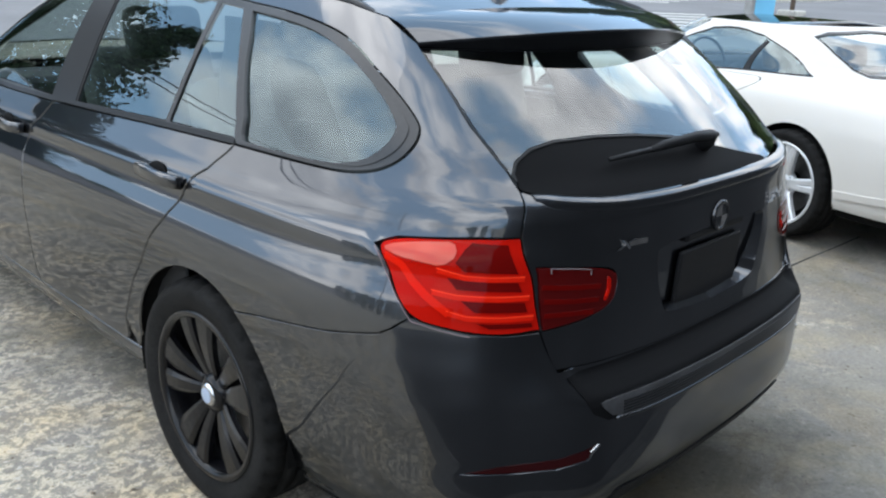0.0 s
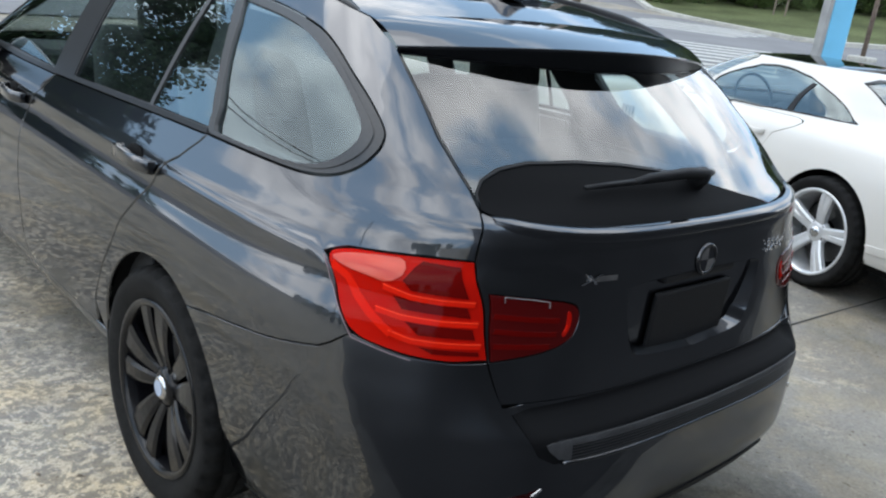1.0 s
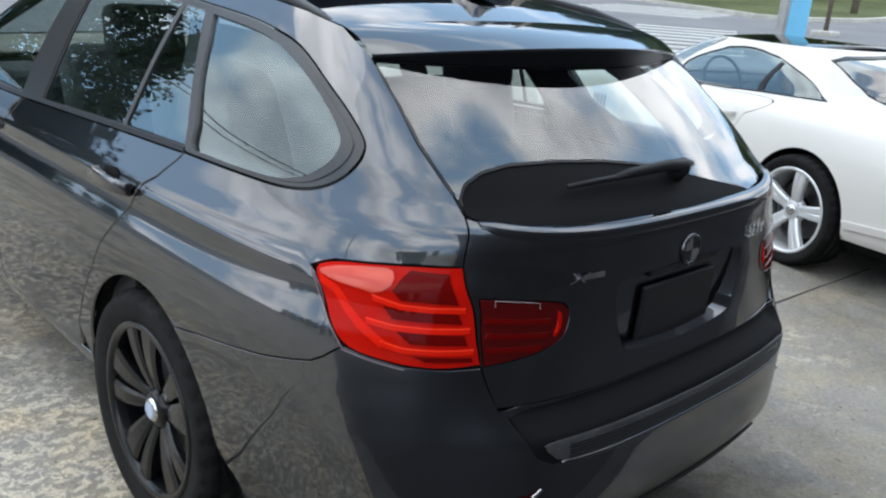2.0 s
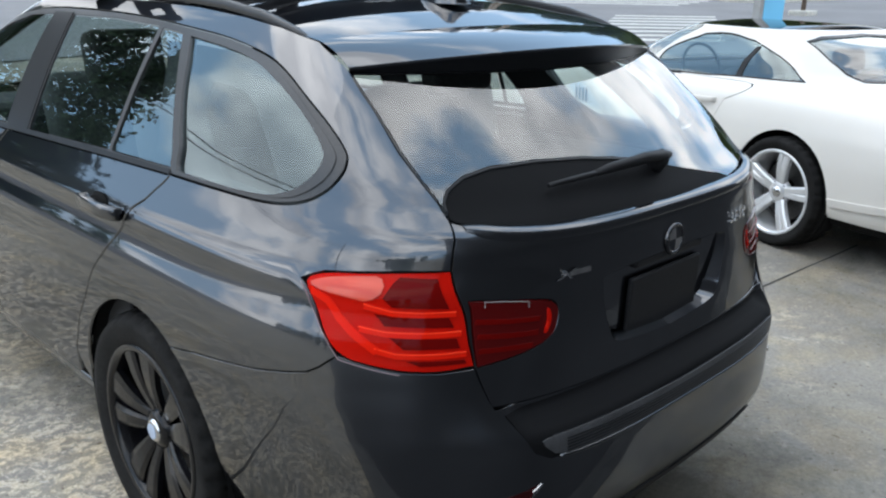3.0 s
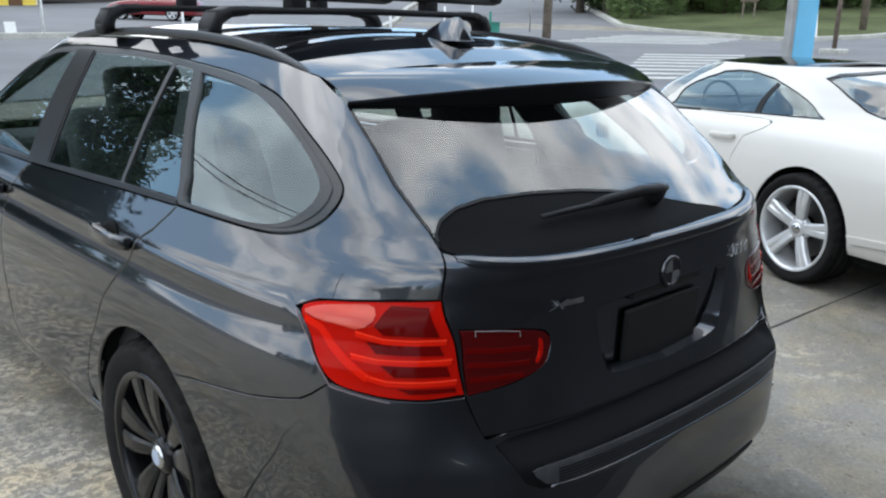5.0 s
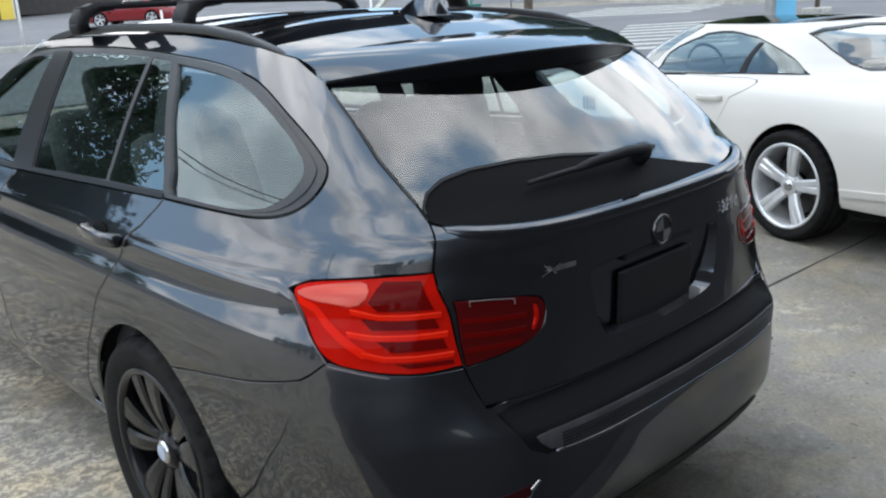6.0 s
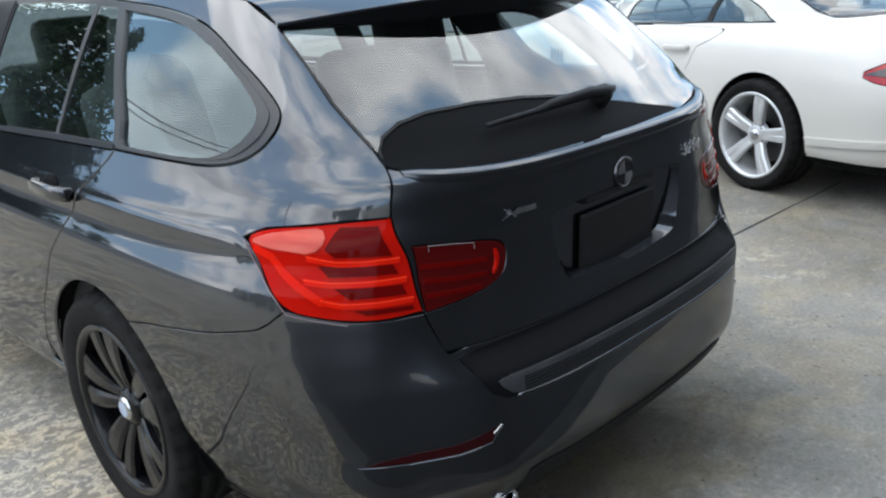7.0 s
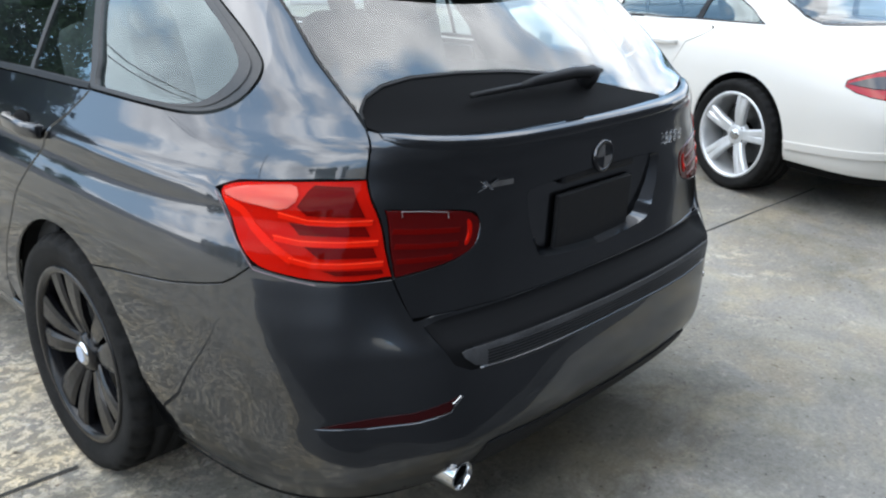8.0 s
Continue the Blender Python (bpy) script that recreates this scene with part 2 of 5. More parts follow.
class Shell:
    """A car's skin as level sections: at each height a half width W, a rear R, a front F and the squareness of the rear corner.
    A place on it is (s, z): s runs along the section from the rear's middle over the left side to the front's middle."""

    def __init__(self, table, ym, yf, zref=0.8):
        self.t, self.ym, self.yf = np.array(table), ym, yf
        f = np.linspace(0, 1, 4001)
        self.ph = np.pi / 2 * (0.5 - 0.5 * np.cos(np.pi * f))
        x, y = self.rear(self.ph, zref + 0 * f)
        self.sr = np.concatenate([[0], np.cumsum(np.hypot(np.diff(x), np.diff(y)))])
        x, y = self.front(self.ph, 0.6 + 0 * f)
        self.sf = np.concatenate([[0], np.cumsum(np.hypot(np.diff(x), np.diff(y)))])
        self.s1, self.s2 = self.sr[-1], self.sr[-1] + yf - ym
        self.end = self.s2 + self.sf[-1]

    def row(self, z):
        return [pchip(self.t[:, 0], self.t[:, k], z) for k in range(1, 6)]

    def rear(self, ph, z):
        w, r, _, n, m = self.row(z)
        return -w * np.cos(ph).clip(1e-9) ** (2 / m), self.ym - (self.ym - r) * np.sin(ph).clip(1e-9) ** (2 / n)

    def front(self, ph, z):
        w, _, f, _, _ = self.row(z)
        return -w * np.cos(ph).clip(1e-9) ** (2 / 3.2), self.yf + (f - self.yf) * np.sin(ph).clip(1e-9) ** (2 / 9)

    def at(self, s, z):
        s, z = np.broadcast_arrays(np.asarray(s, float), np.asarray(z, float))
        flip = np.where((s < 0) | (s > self.end), -1.0, 1.0)
        s = np.abs(s)
        s = np.where(s > self.end, 2 * self.end - s, s)
        xr, yr = self.rear(np.interp(self.s1 - s, self.sr, self.ph), z)
        xf, yf = self.front(np.interp(s - self.s2, self.sf, self.ph), z)
        x = np.where(s > self.s2, xf, xr)
        y = np.where(s > self.s2, yf, yr + np.where(s > self.s1, s - self.s1, 0))
        return np.stack([x * flip, y, z + 0 * x], -1)

    def normal(self, s, z):
        d = 0.004
        a = self.at(s + d, z) - self.at(s - d, z)
        b = self.at(s, np.asarray(z) + d) - self.at(s, np.asarray(z) - d)
        n = np.cross(b, a)
        return n / np.linalg.norm(n, axis=-1, keepdims=True).clip(1e-9)

    def from_side(self, pts):
        """(y, z) seen from the side to (s, z)."""
        out = []
        for y, z in pts:
            w, r, f, n, m = self.row(z)
            if y <= self.ym:
                t = min(max((self.ym - y) / (self.ym - r), 0), 1)
                s = self.s1 - np.interp(math.asin(t ** (n / 2)), self.ph, self.sr)
            elif y <= self.yf:
                s = self.s1 + y - self.ym
            else:
                t = min((y - self.yf) / (f - self.yf), 1)
                s = self.s2 + np.interp(math.asin(t ** 4.5), self.ph, self.sf)
            out.append((float(s), z))
        return out

    def from_rear(self, pts):
        """(x, z) seen from behind to (s, z)."""
        out = []
        for x, z in pts:
            w, r, f, n, m = self.row(z)
            t = min(abs(x) / w, 1)
            out.append((float(self.s1 - np.interp(math.acos(t ** (m / 2)), self.ph, self.sr)), z))
        return out


class Bowed(Shell):
    """The same skin with the rear bowed evenly from one side to the other, as a bent pane is."""

    def at(self, s, z):
        p = Shell.at(self, s, z)
        w, r, _, n, m = self.row(p[..., 2])
        xe = 0.615
        ye = self.ym - (self.ym - r) * (1 - (xe / w) ** m) ** (1 / n)
        p[..., 1] = r + (ye - r) * (np.abs(p[..., 0]) / xe) ** 2
        return p


class SidePane(Shell):
    """The same skin with the side bent evenly towards the rear, as the quarter window's pane is."""

    def at(self, s, z):
        p = Shell.at(self, s, z)
        w = self.row(p[..., 2])[0]
        u = np.clip((0.10 - p[..., 1]) / 0.635, 0, 1.2)
        bent = w * (1 - 0.062 * u ** 1.6)
        p[..., 0] = np.sign(p[..., 0]) * np.where(p[..., 1] < 0.10, bent, np.abs(p[..., 0]))
        return p


def dense(poly, step=0.02, closed=True):
    out = []
    n = len(poly)
    for i in range(n if closed else n - 1):
        a, b = np.array(poly[i]), np.array(poly[(i + 1) % n])
        k = max(1, int(math.ceil(np.linalg.norm(b - a) / step)))
        out += [tuple(a + (b - a) * j / k) for j in range(k)]
    if not closed:
        out.append(tuple(poly[-1]))
    return out


def rounded(poly, passes=2, keep=()):
    """Chaikin corner cutting; points within keep stay sharp."""
    sharp = [i in keep for i in range(len(poly))]
    for _ in range(passes):
        q, sh = [], []
        n = len(poly)
        for i in range(n):
            a, p, b = np.array(poly[i - 1]), np.array(poly[i]), np.array(poly[(i + 1) % n])
            if sharp[i]:
                q.append(tuple(p)), sh.append(True)
            else:
                q += [tuple(p * 0.75 + a * 0.25), tuple(p * 0.75 + b * 0.25)]
                sh += [False, False]
        poly, sharp = q, sh
    return poly


def strip(points, width):
    """A band of even width along points of (s, z)."""
    p = np.array(points)
    d = np.gradient(p, axis=0)
    d = d / np.linalg.norm(d, axis=1, keepdims=True)
    q = np.stack([-d[:, 1], d[:, 0]], 1) * width / 2
    return [tuple(r) for r in p + q] + [tuple(r) for r in (p - q)[::-1]]


def inside(pts, poly):
    pts, poly = np.asarray(pts), np.asarray(poly)
    x, y = pts[:, 0], pts[:, 1]
    res = np.zeros(len(pts), bool)
    j = len(poly) - 1
    for i in range(len(poly)):
        xi, yi, xj, yj = *poly[i], *poly[j]
        if yi != yj:
            res ^= ((yi > y) != (yj > y)) & (x < (xj - xi) * (y - yi) / (yj - yi) + xi)
        j = i
    return res


def shrunk(poly, g):
    """The outline moved inwards by g; points on the middle plane (s = 0) stay on it."""
    p = np.array(poly, float)
    area = 0.5 * np.sum(p[:, 0] * np.roll(p[:, 1], -1) - np.roll(p[:, 0], -1) * p[:, 1])
    d1, d2 = p - np.roll(p, 1, 0), np.roll(p, -1, 0) - p
    n1, n2 = np.stack([-d1[:, 1], d1[:, 0]], 1), np.stack([-d2[:, 1], d2[:, 0]], 1)
    n = n1 / np.linalg.norm(n1, axis=1, keepdims=True).clip(1e-9) + n2 / np.linalg.norm(n2, axis=1, keepdims=True).clip(1e-9)
    n = n / np.linalg.norm(n, axis=1, keepdims=True).clip(1e-9) * np.sign(area)
    q = p + n * g
    mid = p[:, 0] < 1e-4
    q[mid, 0] = 0
    q[mid, 1] = p[mid, 1] + np.sign(n[mid, 1]) * g * (np.abs(n[mid, 1]) > 0.3)
    return [tuple(v) for v in q]


def skin(shell, name, poly, mat, parent, label="", holes=(), off=0.0, gap=0.0025, flange=0.012, sides=("left", "right"), cell=0.03, bulge=None):
    """A panel of the car's skin within an outline of (s, z), with its edges turned in. sides: left and right as two meshes, or ("both",) as one across the middle."""
    from_out = shrunk(dense(poly), gap)
    rings = [from_out] + [shrunk(dense(h), -gap) for h in holes]
    pts, edges = [], []
    for r in rings:
        k = len(pts)
        pts += r
        edges += [(k + i, k + (i + 1) % len(r)) for i in range(len(r))]
    b = np.array(from_out)
    gs, gz = np.meshgrid(np.arange(b[:, 0].min(), b[:, 0].max(), cell) + 0.0071, np.arange(b[:, 1].min(), b[:, 1].max(), cell * 0.7) + 0.0053)
    g = np.stack([gs.ravel(), gz.ravel()], 1)
    ok = inside(g, from_out)
    for h in rings[1:]:
        ok &= ~inside(g, h)
    g = g[ok]
    allb = np.array(pts)
    if len(g):
        near = np.array([np.min((allb[:, 0] - q[0]) ** 2 + (allb[:, 1] - q[1]) ** 2) for q in g])
        g = g[near > (cell * 0.4) ** 2]
    from mathutils.geometry import delaunay_2d_cdt
    v2, _, f2, *_ = delaunay_2d_cdt([Vector(p) for p in pts] + [Vector(p) for p in g], edges, [], 0, 1e-7)
    v2 = np.array([tuple(v) for v in v2])
    tri = np.array([tuple(f) for f in f2])
    cen = v2[tri].mean(1)
    ok = inside(cen, from_out)
    for h in rings[1:]:
        ok &= ~inside(cen, h)
    tri = tri[ok]
    a, bq, c = v2[tri[:, 0]], v2[tri[:, 1]], v2[tri[:, 2]]
    turn = (bq[:, 0] - a[:, 0]) * (c[:, 1] - a[:, 1]) - (bq[:, 1] - a[:, 1]) * (c[:, 0] - a[:, 0])
    tri[turn > 0] = tri[turn > 0][:, ::-1]
    if bulge is None:
        nor = shell.normal(v2[:, 0], v2[:, 1])
        pos = shell.at(v2[:, 0], v2[:, 1]) + nor * off
    else:
        def out(s, z):
            return shell.at(s, z) + shell.normal(s, z) * (off + bulge(s, z))[:, None]
        s, z, d = v2[:, 0], v2[:, 1], 0.003
        nor = np.cross(out(s, z + d) - out(s, z - d), out(s + d, z) - out(s - d, z))
        nor = nor / np.linalg.norm(nor, axis=1, keepdims=True)
        pos = out(s, z)
    verts, norms, faces = list(pos), list(nor), [tuple(t) for t in tri]
    if flange:
        count = {}
        for t in tri:
            for i in range(3):
                e = (int(t[i]), int(t[(i + 1) % 3]))
                count[frozenset(e)] = None if frozenset(e) in count else e
        for e in count.values():
            if e is None or (v2[e[0], 0] < 1e-4 and v2[e[1], 0] < 1e-4):
                continue
            i, j = e
            k = len(verts)
            edge = pos[j] - pos[i]
            fn = np.cross(edge, nor[i])
            fn = fn / max(np.linalg.norm(fn), 1e-9)
            verts += [pos[i], pos[j], pos[j] - nor[j] * flange, pos[i] - nor[i] * flange]
            norms += [(nor[i] + fn * 0.6) / np.linalg.norm(nor[i] + fn * 0.6), (nor[j] + fn * 0.6) / np.linalg.norm(nor[j] + fn * 0.6), fn, fn]
            faces.append((k + 1, k, k + 3, k + 2))
    verts, norms = np.array(verts), np.array(norms)
    mirror = np.array([-1, 1, 1])
    made = []
    if "both" in sides:
        k = len(verts)
        made.append(link_mesh(name, np.concatenate([verts, verts * mirror]), faces + [tuple(i + k for i in f[::-1]) for f in faces], mat, parent, label, np.concatenate([norms, norms * mirror])))
    if "left" in sides:
        made.append(link_mesh(name, verts, faces, mat, parent, label, norms))
    if "right" in sides:
        made.append(link_mesh(name, verts * mirror, [f[::-1] for f in faces], mat, parent, label, norms * mirror))
    return made


def arc(cy, cz, r, a0, a1, n=24):
    return [(cy + r * math.cos(radians(a0 + (a1 - a0) * i / n)), cz + r * math.sin(radians(a0 + (a1 - a0) * i / n))) for i in range(n + 1)]


# ---- ground shape ----
def ground_z(x, y):
    """Level round the cars, then rising gently to the street and its far bank."""
    r = math.hypot(x, y)
    z = 0.045 * math.log1p(math.exp((r - 7) / 1.5))
    bank = max(0.0, (x * 0.92 + y * 0.39) - 40.0)
    return z + 0.05 * bank if x > 0 else z


# ---- wheels ----
DISC = material("dull_brake_disc", (0.10, 0.10, 0.10), 0.5, 1.0, 0, 0.5, grain=0.2, grain_scale=60)


def tyre_profile(r, w, rim):
    half, c = w / 2, 0.012
    return [(half * 0.80, rim - 0.012), (half * 0.88, rim), (half * 0.97, rim + (r - rim) * 0.30), (half, rim + (r - rim) * 0.55), (half * 0.98, rim + (r - rim) * 0.78), (half * 0.90, r - c), (half * 0.80, r - 0.003), (half * 0.52, r),
            (half * 0.50, r - 0.007), (half * 0.44, r - 0.007), (half * 0.42, r), (half * 0.06, r), (half * 0.04, r - 0.007), (-half * 0.04, r - 0.007), (-half * 0.06, r), (-half * 0.42, r), (-half * 0.44, r - 0.007), (-half * 0.50, r - 0.007), (-half * 0.52, r),
            (-half * 0.80, r - 0.003), (-half * 0.90, r - c), (-half, rim + (r - rim) * 0.55), (-half * 0.85, rim - 0.01)]


def notched(bm, r, w):
    """Cuts across the tread's shoulders, between the blocks."""
    for v in bm.verts:
        k = round(math.atan2(v.co.z, v.co.y) / math.tau * 144) % 4
        rad = math.hypot(v.co.y, v.co.z)
        if k == 0 and abs(v.co.x) > w * .25 and rad > r - .014:
            f = (rad - .009) / rad
            v.co.y, v.co.z = v.co.y * f, v.co.z * f
    return bm


def blade(r0, r1, w0, w1, x0, x1, thick, lean=0.0):
    """A tapered spoke from the hub to the rim along +z; x is the way out of the wheel."""
    bm = bmesh.new()
    rings = []
    n = 7
    for i in range(n + 1):
        f = i / n
        r, w = r0 + (r1 - r0) * f, w0 + (w1 - w0) * f
        x = x0 + (x1 - x0) * f + 0.010 * math.sin(f * math.pi)
        off = lean * f
        ring = []
        for a, b in ((-0.5, -1.0), (-0.5, -0.25), (-0.28, 0.0), (0.28, 0.0), (0.5, -0.25), (0.5, -1.0)):
            ring.append(bm.verts.new((x + b * thick, off + a * w, r)))
        rings.append(ring)
    for q, v in zip(rings, rings[1:]):
        for k in range(6):
            bm.faces.new((q[k], q[(k + 1) % 6], v[(k + 1) % 6], v[k]))
    bm.faces.new(rings[0]), bm.faces.new(rings[-1])
    bmesh.ops.recalc_face_normals(bm, faces=bm.faces[:])
    return bm


def turned(bm, deg):
    bmesh.ops.rotate(bm, cent=(0, 0, 0), matrix=Matrix.Rotation(radians(deg), 3, "X"), verts=bm.verts[:])
    return bm


def flipped(bm, out):
    if out < 0:
        for v in bm.verts:
            v.co.x = -v.co.x
        bmesh.ops.reverse_faces(bm, faces=bm.faces[:])
    return bm


def car_wheel(car, at, out, r, width, rim, mat, style):
    """A wheel as a part of its car: tyre, rim, spokes, hub cap and brake disc under it. out: +1 where its face looks to +x."""
    hub = tagged(new("wheel"), "")
    hub.parent, hub.location = car, at
    h = width / 2
    part("tyre", flipped(notched(lathe(tyre_profile(r, width, rim), 144), r, width), out), RUBBER, hub, "black road tyre", True)
    part("rim", flipped(lathe([(h * 0.90, rim + 0.002), (h * 0.94, rim - 0.001), (h * 0.93, rim - 0.014), (h * 0.82, rim - 0.022), (h * 0.55, rim - 0.026), (-h * 0.2, rim - 0.035), (-h * 0.85, rim - 0.02), (-h * 0.9, rim)], 72), out), mat, hub, "", True)
    part("brake_disc", flipped(lathe([(h * 0.0, 0.07), (h * 0.05, rim * 0.68), (h * 0.02, rim * 0.69), (-h * 0.15, rim * 0.69), (-h * 0.15, 0.07)], 48), out), STEEL if style == "blades" else DISC, hub, "bare steel brake disc")
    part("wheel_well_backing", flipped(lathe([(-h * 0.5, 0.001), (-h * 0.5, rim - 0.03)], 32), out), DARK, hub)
    face = h * 0.72
    if style == "blades":
        for k in range(10):
            a = 36 * k + 8
            part("spoke", flipped(turned(blade(0.040, rim - 0.008, 0.028, 0.100 if k % 2 == 0 else 0.070, face - 0.014, h * 0.86, 0.022, 0.034 if k % 2 == 0 else -0.010), a), out), mat, hub)
        part("hub", flipped(lathe([(face + 0.004, 0.0005), (face + 0.004, 0.036), (face - 0.004, 0.052), (face - 0.03, 0.062), (face - 0.06, 0.062)], 36), out), mat, hub, "", True)
        part("hub_cap", flipped(lathe([(face + 0.012, 0.0005), (face + 0.011, 0.024), (face + 0.0075, 0.0335), (face + 0.002, 0.034)], 36), out), CHROME, hub, "round hub cap with a bright edge", True)
        part("cap_disc", flipped(lathe([(face + 0.0135, 0.0005), (face + 0.0125, 0.022), (face + 0.010, 0.0225)], 30), out), material("cap_blue_white", (0.35, 0.42, 0.55), 0.15, 0, 0.5), hub, "pale blue and white disc")
        for k in range(5):
            part("lug_bolt", flipped(turned(lathe_at(0.010, 0.022, face - 0.006, 0.047), 72 * k + 20), out), DARK, hub)
    else:
        for k in range(5):
            a = 72 * k + style
            for lean in (-0.019, 0.019):
                part("spoke", flipped(turned(blade(0.05, rim - 0.010, 0.046, 0.044, face - 0.012, h * 0.86, 0.035, lean), a + lean * 520), out), mat, hub)
            part("spoke_web", flipped(turned(blade(0.05, rim - 0.012, 0.05, 0.075, face - 0.024, h * 0.80, 0.02, 0.0), a), out), mat, hub)
            part("lug_bolt", flipped(turned(lathe_at(0.010, 0.03, face - 0.012, 0.056), a + 36), out), DARK, hub)
        part("hub", flipped(lathe([(face - 0.006, 0.0005), (face - 0.006, 0.050), (face - 0.02, 0.074), (face - 0.05, 0.078)], 36), out), mat, hub, "", True)
        part("hub_cap", flipped(lathe([(face + 0.004, 0.0005), (face + 0.003, 0.028), (face - 0.006, 0.034)], 30), out), CHROME, hub, "round bright hub cap", True)
    return hub


def lathe_at(radius, length, x, r):
    bm = lathe([(x - length, radius), (x, radius), (x, 0.0005)], 10)
    bmesh.ops.translate(bm, vec=(0, 0, r), verts=bm.verts[:])
    return bm


# ---- the grey estate car ----
GREY = Shell([
    (.20, .820, -.943, 3.44, 9.0, 3.2), (.30, .882, -.987, 3.52, 9.0, 3.2), (.45, .915, -1.004, 3.56, 7.4, 3.2), (.58, .925, -.998, 3.56, 7.2, 3.15),
    (.64, .926, -.990, 3.54, 7.1, 3.1), (.72, .922, -.983, 3.50, 6.8, 3.05), (.80, .908, -.977, 3.38, 6.7, 3.0), (.87, .885, -.973, 3.05, 6.6, 2.95),
    (.905, .882, -.972, 2.85, 6.3, 2.95), (.93, .866, -.971, 2.68, 6.0, 3.0), (.985, .841, -.969, 2.36, 6.1, 3.1), (1.004, .832, -.962, 2.27, 6.2, 3.1), (1.05, .812, -.910, 2.17, 6.4, 3.1),
    (1.10, .789, -.852, 2.06, 7.0, 3.2), (1.20, .740, -.728, 1.84, 7.6, 3.55), (1.30, .685, -.595, 1.61, 8.4, 4.3), (1.40, .620, -.47, 1.33, 8.4, 4.6), (1.45, .575, -.42, 1.20, 8.4, 4.6)], 0.5, 0.95)
PANE = Bowed(GREY.t, 0.5, 0.95)
QPANE = SidePane(GREY.t, 0.5, 0.95)
side, rear = GREY.from_side, GREY.from_rear
car = thing("estate_car", "dark grey metallic estate car with black wheels on concrete", "car")

ARCH = (0.0, 0.335, 0.362)
trim_low = [(2.04, 1.0), (1.36, .993), (1.03, .997), (.39, 1.018), (-.05, 1.03), (-.31, 1.032), (-.45, 1.033), (-.535, 1.046), (-.583, 1.074), (-.600, 1.106), (-.598, 1.132)]
trim_up = [(-.582, 1.155), (-.51, 1.205), (-.43, 1.251), (-.35, 1.294), (-.26, 1.327), (-.08, 1.354), (.11, 1.366), (.30, 1.378), (.59, 1.388), (.97, 1.387), (1.22, 1.370), (1.43, 1.322), (1.64, 1.235), (1.84, 1.13)]
trim_curve = trim_low[5:] + trim_up
for _ in range(2):
    cut = [trim_curve[0]]
    for p, q in zip(trim_curve, trim_curve[1:]):
        cut += [(p[0] * .75 + q[0] * .25, p[1] * .75 + q[1] * .25), (p[0] * .25 + q[0] * .75, p[1] * .25 + q[1] * .75)]
    trim_curve = cut + [trim_curve[-1]]
top_line = [(1.18, 1.408), (1.0, 1.418), (.60, 1.425), (.15, 1.42), (-.10, 1.405), (-.25, 1.388), (-.37, 1.364)]
gate = [(.600, 1.312), (.612, 1.235), (.622, 1.155), (.618, 1.10), (.612, 1.07), (.613, 1.036), (.632, .99), (.640, .945), (.634, .88), (.628, .82), (.622, .75), (.605, .69), (.592, .655)]
tail_top = [(.640, .945), (.71, .943), (.76, .936)]
seam = [(-.713, .772), (-.68, .742), (-.655, .7265), (-.61, .716), (-.52, .698), (-.40, .681), (-.285, .664), (-.192, .651)]
door_back = [(-.05, 1.03), (.03, .955), (.10, .89), (.23, .74), (.35, .57), (.44, .42), (.485, .325)]
door_front = [(1.03, .997), (1.13, .90), (1.155, .82), (1.15, .72), (1.14, .52), (1.16, .325)]

a_seam = math.degrees(math.atan2(.651 - ARCH[1], -.192))
arch_line = arc(*ARCH, a_seam, 10, 22)
quarter = (side(arch_line + [(.41, .325)] + door_back[::-1][1:] + trim_curve + [(2.04, 1.0), (2.12, 1.0), (1.88, 1.14), (1.66, 1.255), (1.42, 1.355)] + top_line)
           + rear(gate[:8] + tail_top[1:]) + side([(-.64, .928), (-.60, .910), (-.665, .828)] + seam[:-1]))
skin(GREY, "quarter_panel", quarter, PAINT, car, gap=0.0032)
skin(GREY, "rear_door", side(door_back + door_front[::-1]) + side([(.9, 1.001), (.39, 1.018)]), PAINT, car, gap=0.0048)
skin(GREY, "front_door", side(door_front + [(2.0, .325), (2.08, .5), (2.05, .8), (1.98, .99), (1.36, .993)]), PAINT, car, gap=0.0048)
skin(GREY, "sill", side([(.35, .20), (.37, .28), (.41, .325), (2.0, .325), (2.42, .325), (2.45, .20)]), PAINT, car)
skin(GREY, "front_wing", side([(2.0, .325)] + arc(2.81, .335, .362, 180, 0, 20) + [(3.175, .21)]) + [(GREY.end, .21), (GREY.end, 1.0)] + side([(2.0, 1.0), (2.05, .8), (2.08, .5)]), PAINT, car, flange=0.0)
bumper = (side(arc(*ARCH, 203, a_seam, 10) + seam[::-1][1:]) + rear([(.785, .757), (.75, .748), (.69, .743), (.622, .745), (.605, .69), (.592, .655), (.3, .648), (0, .647), (0, .205), (.5, .205)]) + side([(-.55, .205)]))
fog = rear([(.535, .452), (.60, .435), (.69, .425), (.775, .428)]) + rear([(.74, .440), (.68, .450), (.60, .462), (.545, .478), (.518, .49)])


def smooth(a, b, x):
    t = np.clip((x - a) / (b - a), 0, 1)
    return t * t * (3 - 2 * t)


def bumper_out(s, z):
    """How far the bumper stands out behind the tailgate, dying away round the corners."""
    s = np.abs(s)
    top = 0.640 + 0.10 * smooth(0.50, 0.62, s)
    return 0.055 * (1 - smooth(0.46, 0.72, s)) * (1 - smooth(0.585, top, z)) * smooth(0.18, 0.39, z)


